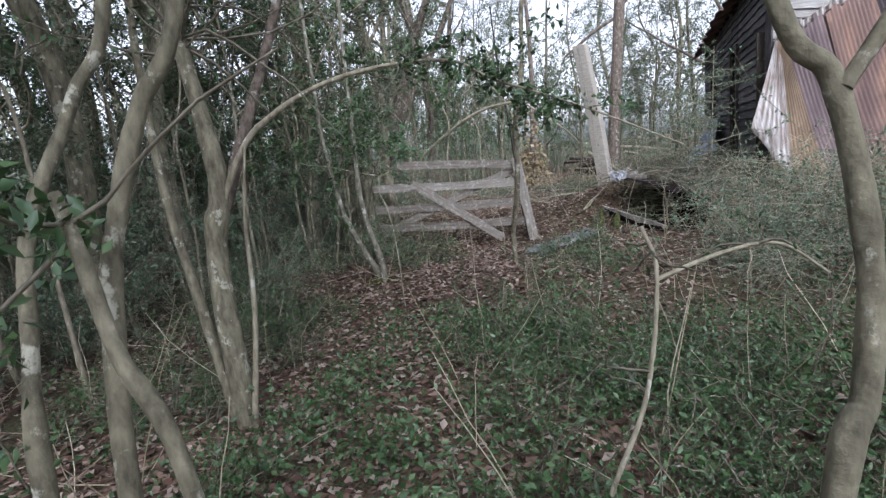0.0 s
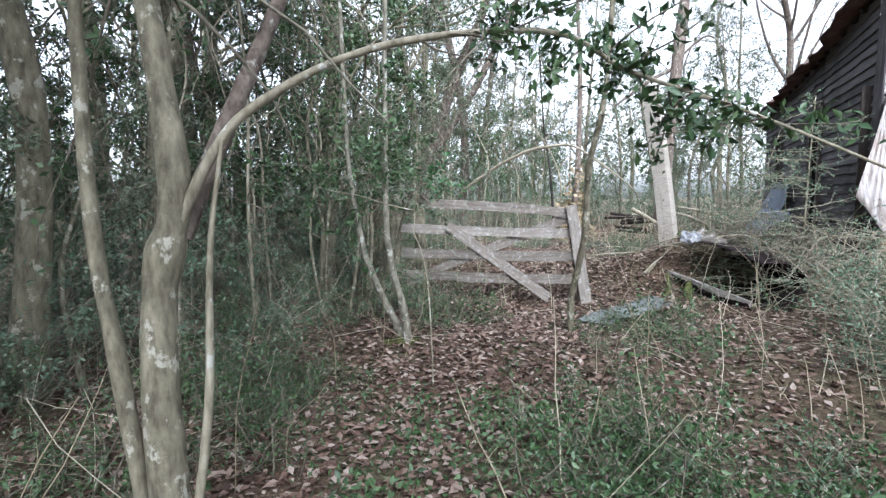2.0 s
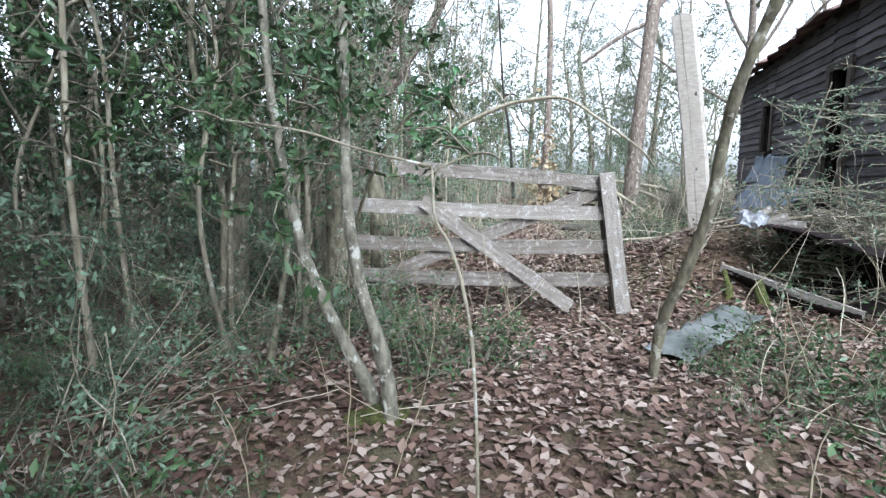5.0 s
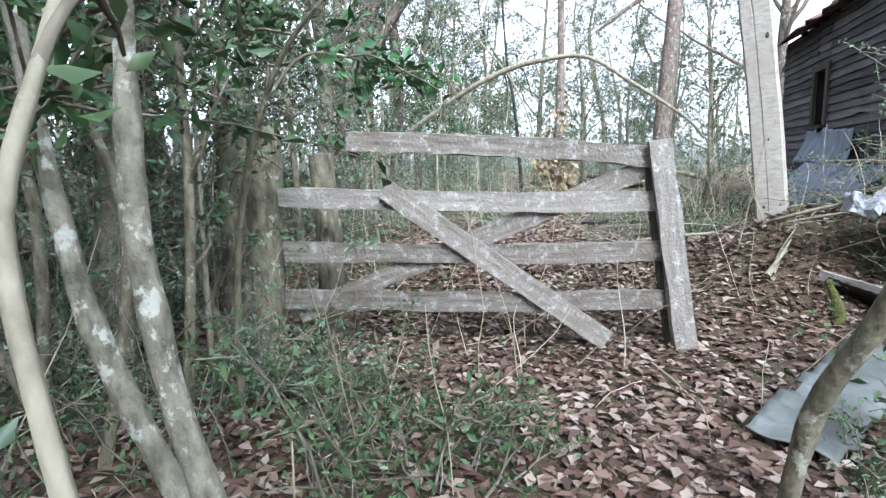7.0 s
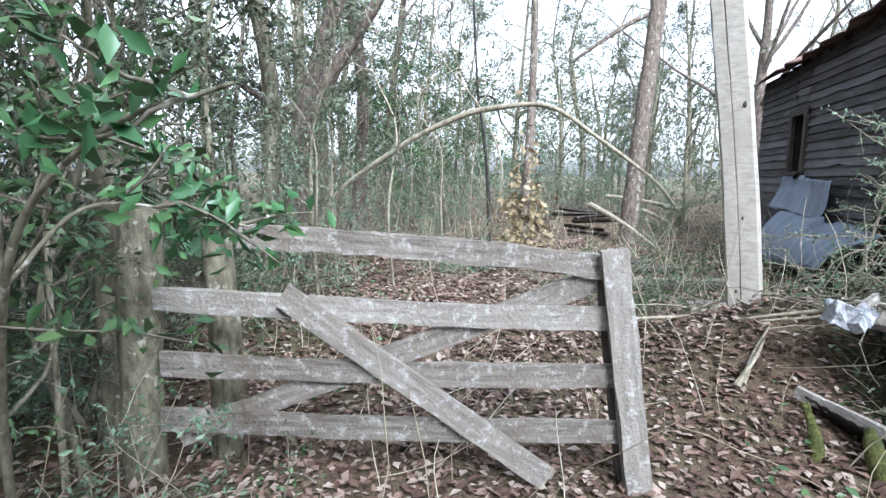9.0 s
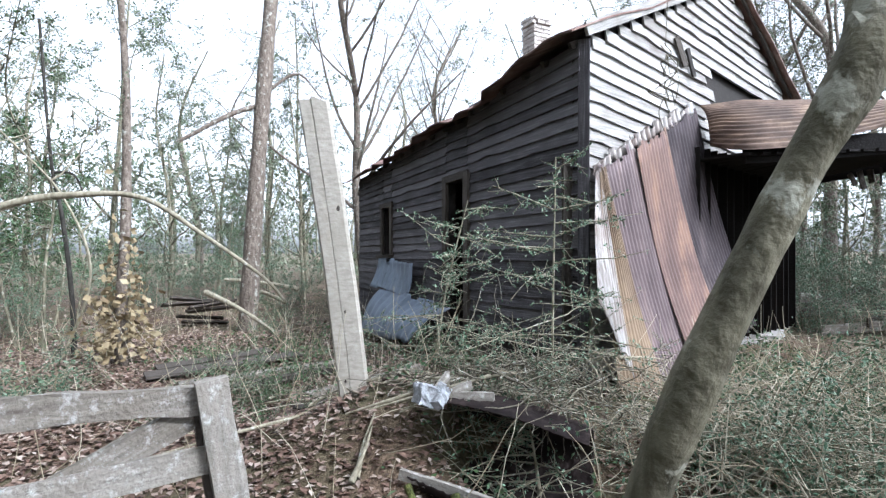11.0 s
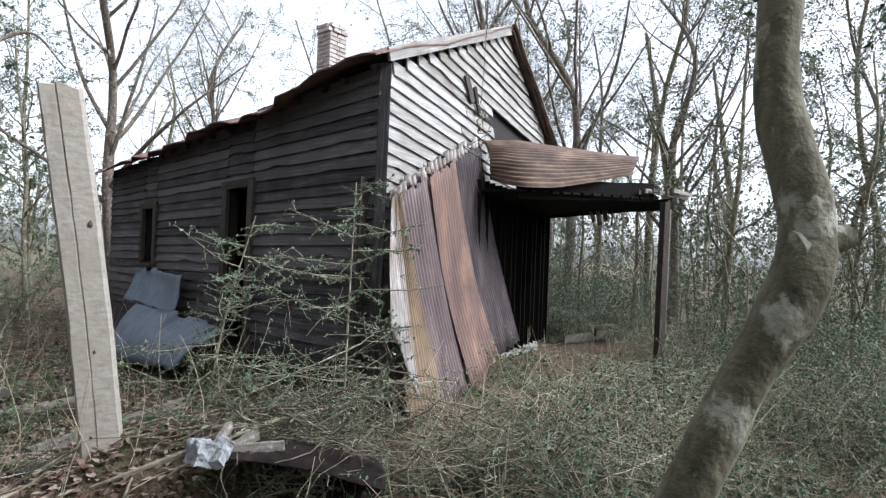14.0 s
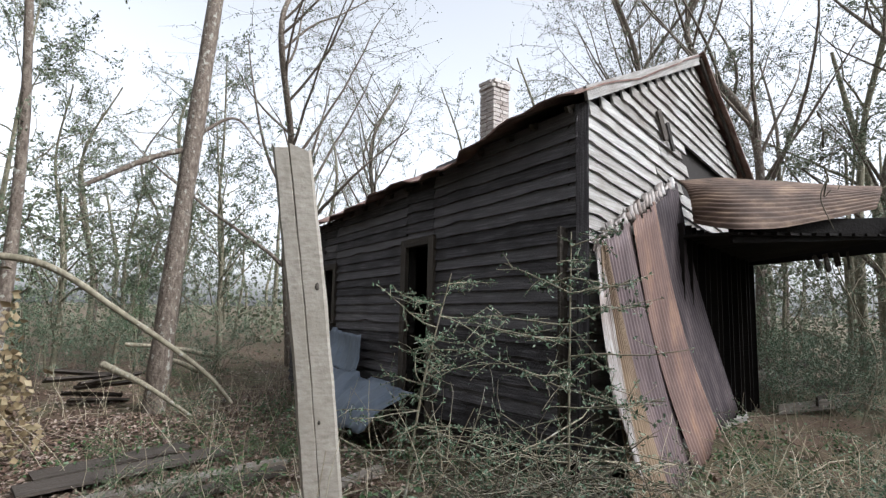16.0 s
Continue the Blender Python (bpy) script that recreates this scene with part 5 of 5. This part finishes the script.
    for k, m in enumerate(thorns):
        scatter(m, ring[k::3], g, 0.75, 1.15)
    leafy = [tree_model("leafy_tree", "grey-green leafy forest tree with fine twigs", "tree", "leafy trees", 460 + k, 5.5 + k, 0.06, M_BARK, M_LEAF_GREY, 6200, 0.06, (0.12, 1.0), 1.9, 17, 0.08, twig_n=6, sub_n=2) for k in range(2)]
    where = [(6.6, -3.2), (7.6, -1.2), (6.8, 1.2), (8.6, 3.4), (9.4, -2.6), (10.2, 1.4), (7.9, 6.2), (10.8, 5.2), (-8.6, 8.8), (-7.0, 10.4), (-5.6, 8.6), (-4.6, 11.0), (-3.3, 10.2), (-2.1, 12.4), (-0.9, 11.4), (-6.2, 12.8), (-7.6, 5.2), (0.6, 13.6), (-6.8, 3.4), (-0.2, 10.2)]
    for k, m in enumerate(leafy):
        scatter(m, where[k::2], g, 0.8, 1.2)
    # bare poles in the thicket
    kinds = [tree_model("bare_sapling", "thin pale leafless sapling pole", "sapling", "bare saplings", 450 + k, 2.6 + 0.6 * k, 0.014 + 0.003 * k, (M_BARK_PALE, M_BARK, M_BARK_PALE)[k], M_LEAF, 60, 0.05, (0.3, 1.0), 0.7, 6, 0.12, twig_n=3, sub_n=1) for k in range(3)]
    allspots = spots(40, -9, -4.6, -7.5, 1.5, 1.2) + spots(26, -9, -4.3, 1, 8, 1.2, clearing) + spots(18, 4.9, 9, -4, 4, 1.5)
    g.shuffle(allspots)
    for k, m in enumerate(kinds):
        scatter(m, [tuple(s) for s in allspots[k::3]], g, 0.8, 1.3)
    # big spreading trees behind the house
    big = [tree_model("spreading_tree", "large bare-limbed tree spreading behind the house", "tree", "trees behind the house", 470 + k, 10.5, 0.14, M_BARK_RED, M_LEAF_GREY, 6000, 0.06, (0.22, 0.95), 4.4, 20, 0.15, droop=0.03, twig_n=9, sub_n=4, wob=0.16, rise=(0.9, 2.2)) for k in range(2)]
    scatter(big[0], [(1.2, 9.3), (8.2, 2.2), (9.6, 5.0)], g, 0.9, 1.05)
    scatter(big[1], [(7.4, 4.4), (10.5, 0.5), (4.8, 12.5)], g, 0.85, 1.0)
    # canopy trees, some out of view, added to shade the path and the thicket on its left
    over = tree_model("canopy_tree", "spreading evergreen tree added to shade the path and thicket", "tree", "canopy trees", 476, 6.5, 0.09, M_BARK, M_LEAF, 5200, 0.07, (0.4, 1.0), 3.0, 14, 0.1)
    scatter(over, [(-6.4, -3.8), (-6.0, -5.4), (-7.2, -6.8), (-7.4, -2.6), (-6.9, -0.4), (-4.9, -7.6), (-0.2, -7.3), (-1.5, -10.2), (-4.2, -10.4), (0.6, -5.2), (-7.6, -5.0), (-5.6, -6.6), (-5.9, -2.2), (-8.6, -3.6), (-8.8, -6.2), (-8.2, -1.0), (-6.4, 1.2), (-9.6, -4.8), (-5.2, -9.0)], g, 0.9, 1.1)
    seedlings = [shrub_model("privet_seedling", "knee-high privet seedling with dark blue-green leaves", "shrub", "privet seedlings", 490 + k, 0.42, 0.7, 7, 520, 0.03, M_LEAF, M_TWIG) for k in range(3)]
    low = [(g.uniform(-3.4, -0.4), g.uniform(-7.9, -4.4)) for _ in range(66)] + [(g.uniform(-5.2, -3.4), g.uniform(-6.8, -4.0)) for _ in range(26)] + [(g.uniform(-4.9, -3.7), g.uniform(-3.4, -2.3)) for _ in range(10)] + [(g.uniform(-2.8, -2.0), g.uniform(-3.4, -2.5)) for _ in range(6)] + [(g.uniform(-3.2, -0.8), g.uniform(0.3, 4)) for _ in range(10)]
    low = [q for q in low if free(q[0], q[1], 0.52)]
    for k, m in enumerate(seedlings):
        scatter(m, low[k::3], g, 0.7, 1.25)
    # low shrubs
    kinds = [shrub_model("privet_shrub", "low tangled evergreen shrub with small leaves", "shrub", "privet shrubs", 480 + k, 0.9 + 0.15 * k, 0.9, 12, 2100, 0.034, (M_LEAF_THORN, M_LEAF, M_LEAF_THORN, M_LEAF_GREY)[k], (M_BARK_PALE, M_TWIG, M_BARK_PALE, M_BARK_PALE)[k]) for k in range(4)]
    right = [(g.uniform(0.2, 5.5), g.uniform(-4.6, -1.5)) for _ in range(22)] + [(g.uniform(-0.8, 0.4), g.uniform(-3.8, -2.2)) for _ in range(4)] + [(g.uniform(5.4, 8), g.uniform(-3.5, 3)) for _ in range(12)]
    right += [(-0.3, -1.1), (0.3, -1.3), (0.9, -1.3), (1.5, -1.2), (2.2, -1.3), (-0.9, -0.1)]
    left = [(g.uniform(-8.5, -5.4), g.uniform(-6.5, 4)) for _ in range(30)] + [(-5.2, -2.8), (-4.9, -2.6), (-5.5, -3.4), (-4.7, -5.0), (-5.1, -4.4), (-2.2, -4.9), (-1.4, -5.2), (-0.9, -6.0), (-0.6, -4.4), (-3.3, 1.1), (-4.3, 2.3), (-1.9, 5.2), (-1.2, 7.4)]
    allspots = [s for s in right + left if free(s[0], s[1], 1.25) or s[0] > -0.95]
    g.shuffle(allspots)
    for k, m in enumerate(kinds):
        scatter(m, [tuple(s) for s in allspots[k::4]], g, 0.6, 1.15)


woods()


# ---- what nobody could count ----
def loose_sticks():
    g = np.random.default_rng(88)
    for k in range(34):
        x, y = g.uniform(-2.7, 0.1), g.uniform(-1.0, 1.1)
        z = ground_z(x, y) + 0.05
        if y < -0.4 and x > -2.2:
            z = max(z, 0.72 - 0.36 * max(0, -0.8 - y))
        a = g.uniform(0, 6.28)
        ln = g.uniform(0.35, 1.0)
        x1, y1 = x + ln * math.cos(a), y + 0.5 * ln * math.sin(a)
        z1 = max(ground_z(x1, y1) + 0.04, z - 0.15)
        v, f = tubes([limb([(x, y, z), ((x + x1) / 2, (y + y1) / 2 + g.normal(0, 0.05), (z + z1) / 2 + g.uniform(0, 0.06)), (x1, y1, z1)], g.uniform(0.008, 0.02), 0.005, 6, 0.12, 800 + k)], 6)
        tagged(put("fallen_stick", mesh_of("fallen_stick", v, f, M_BARK_PALE, True)), "pale barkless stick lying on the brush heap", "stick", "sticks on the heap")
    paths = [limb([(-1.3, -2.3, 4.6), (-1.45, -2.2, 3.4), (-1.5, -2.17, 2.35)], 0.0025, 0.0015, 10, 0.1, 840)]
    for k in range(9):
        c = np.array([-1.5, -2.17, 2.36 - 0.03 * k])
        paths.append(limb([c, c + g.normal(0, 0.02, 3), c + g.normal(0, 0.035, 3) + [0, 0, -0.03], c + g.normal(0, 0.03, 3) + [0, 0, -0.07]], 0.003, 0.001, 6, 0.2, 841 + k))
    v, f = tubes(paths, 5)
    tagged(put("hanging_vine", mesh_of("hanging_vine", v, f, M_TWIG, True)), "thin dead vine dangling with a curled tangle at its end", "vine")


loose_sticks()


def floor_cover():
    g = np.random.default_rng(90)
    # fallen leaves, thickest along the path
    n = 96000
    x = np.concatenate([g.normal(-3.6, 1.6, n // 2), g.normal(-3.2, 3.6, n - n // 2)])
    y = np.concatenate([g.uniform(-8.8, 5.5, n // 2), g.normal(1.0, 6.0, n - n // 2)])
    z = np.array([ground_z(a, b) for a, b in zip(x, y)]) + g.uniform(0.004, 0.03, n)
    ob = put("leaf_litter", leaf_mesh("leaf_litter", np.stack([x, y, z], 1), 0.058, M_LITTER, g, flat=0.75, aspect=0.6))
    tagged(ob, "thick brown fallen leaves over the forest floor", "leaf litter", kind="stuff")
    # low ivy-like greens
    n = 30000
    cx = g.uniform(-8, 4, 900)
    cy = g.uniform(-9, 6, 900)
    k = g.integers(0, 900, n)
    x, y = cx[k] + g.normal(0, 0.16, n), cy[k] + g.normal(0, 0.16, n)
    dens = np.array([noise.noise((a * 0.5, b * 0.5, 5.0)) for a, b in zip(x, y)])
    keep = (dens > -0.12) | (y < -6)
    keep &= ~((np.abs(x + 3.4) < 0.9) & (y > -4.5) & (y < 3))
    keep &= (x > -3.3) | (g.random(n) < 0.3)
    x, y = x[keep], y[keep]
    z = np.array([ground_z(a, b) for a, b in zip(x, y)]) + np.abs(g.normal(0.06, 0.07, len(x)))
    ob = put("ground_greens", leaf_mesh("ground_greens", np.stack([x, y, z], 1), 0.05, M_LEAF, g, flat=0.4, aspect=0.55))
    tagged(ob, "low green seedlings and creepers between dead leaves", "undergrowth", kind="stuff")
    # blue-green sprigs crowding both sides of the path
    n = 16000
    cx, cy = g.uniform(-3.6, 0.2, 420), g.uniform(-8.2, -4.6, 420)
    k = g.integers(0, 420, n)
    x, y = cx[k] + g.normal(0, 0.09, n), cy[k] + g.normal(0, 0.09, n)
    z = np.array([ground_z(a, b) for a, b in zip(x, y)]) + g.uniform(0.02, 0.24, n)
    ob = put("sprigs", leaf_mesh("sprigs", np.stack([x, y, z], 1), 0.036, M_LEAF, g, aspect=0.5))
    tagged(ob, "ankle-high blue-green sprigs through the leaf litter", "undergrowth", kind="stuff")
    # fine dead stalks and twigs
    paths = []
    for _ in range(1900):
        a, b = g.uniform(-8, 4.5), g.uniform(-8.5, 7)
        if off_walk(a, b) < 0.5:
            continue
        up = g.random() < 0.55
        d = np.array([g.normal(0, 0.35), g.normal(0, 0.35), 1.0]) if up else np.array([g.normal(), g.normal(), 0.12])
        paths.append(grow(g, (a, b, ground_z(a, b) + (0 if up else 0.04)), d / np.linalg.norm(d), g.uniform(0.25, 0.9), g.uniform(0.002, 0.0045), 0.25, 5))
    v, f = tubes(paths, 3)
    tagged(put("dead_stalks", mesh_of("dead_stalks", v, f, M_DRYGRASS)), "thin pale dead stalks and fallen twigs", "stalks", kind="stuff")
    # tangle of pale vines over the heap
    paths = []
    for _ in range(520):
        a, b = g.normal(-1.3, 0.5), g.normal(-1.05, 0.5)
        dist = -0.71 * (a + 1.55) - 0.71 * (b + 1.1)
        if dist > -0.12:
            continue
        z0 = max(ground_z(a, b), 0.72 - 0.36 * max(0, -0.8 - b) - 0.3 * max(0, b + 0.6))
        d = np.array([g.normal(), g.normal(), g.normal() * 0.35])
        paths.append(grow(g, (a, b, z0 + 0.02), d / np.linalg.norm(d), g.uniform(0.2, 0.7), g.uniform(0.002, 0.007), 0.45, 7, -0.03))
    v, f = tubes(paths, 4)
    tagged(put("vine_tangle", mesh_of("vine_tangle", v, f, M_TWIG)), "tangle of pale dead vines over the rolled tin", "vines", kind="stuff")
    # pale dead brush banked up between the heap and the porch
    paths = []
    for _ in range(900):
        a, b = g.uniform(-1.5, 1.6), g.uniform(-2.7, -0.5)
        if off_walk(a, b) < 1.0 or (b > -0.9 and a > -0.2) or (a < -0.6 and b < -0.8):
            continue
        d = np.array([g.normal(), g.normal(), abs(g.normal()) * 0.45])
        paths.append(grow(g, (a, b, ground_z(a, b) + g.uniform(0.05, 0.75) * (0.5 + 0.5 * noise.noise((a, b, 2.0)))), d / np.linalg.norm(d), g.uniform(0.35, 1.0), g.uniform(0.002, 0.0055), 0.3, 6, -0.02))
    v, f = tubes(paths, 4)
    tagged(put("dead_brush", mesh_of("dead_brush", v, f, M_DRYGRASS)), "bank of pale dead twigs among the thorn shrubs", "brush", kind="stuff")
    # distant woods all round, with haze put into the pale leaf colour
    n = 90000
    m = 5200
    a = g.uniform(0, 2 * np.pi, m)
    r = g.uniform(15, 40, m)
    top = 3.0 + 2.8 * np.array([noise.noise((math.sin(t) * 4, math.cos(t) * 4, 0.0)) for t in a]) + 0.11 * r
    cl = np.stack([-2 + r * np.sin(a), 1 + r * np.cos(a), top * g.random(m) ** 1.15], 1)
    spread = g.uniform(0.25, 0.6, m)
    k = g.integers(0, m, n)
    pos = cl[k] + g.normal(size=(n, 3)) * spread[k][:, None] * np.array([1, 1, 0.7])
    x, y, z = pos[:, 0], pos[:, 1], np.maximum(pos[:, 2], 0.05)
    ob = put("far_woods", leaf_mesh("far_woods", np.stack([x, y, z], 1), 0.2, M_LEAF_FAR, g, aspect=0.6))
    tagged(ob, "far undergrowth and trees all round, haze put into pale leaves", "woods", kind="stuff")
    paths = []
    for _ in range(190):
        t, rr = g.uniform(0, 6.283), g.uniform(14, 40)
        xx, yy = -2 + rr * math.sin(t), 1 + rr * math.cos(t)
        h = g.uniform(4, 8.5)
        paths.append((np.array([(xx, yy, -0.2), (xx + g.normal(0, 0.2), yy, h * 0.5), (xx + g.normal(0, 0.5), yy + g.normal(0, 0.4), h)]), np.array([1, 0.8, 0.3]) * g.uniform(0.05, 0.16)))
    v, f = tubes(paths, 5)
    tagged(put("far_trunks", mesh_of("far_trunks", v, f, M_BARK, True)), "grey trunks of the far woods", "woods", kind="stuff")


floor_cover()
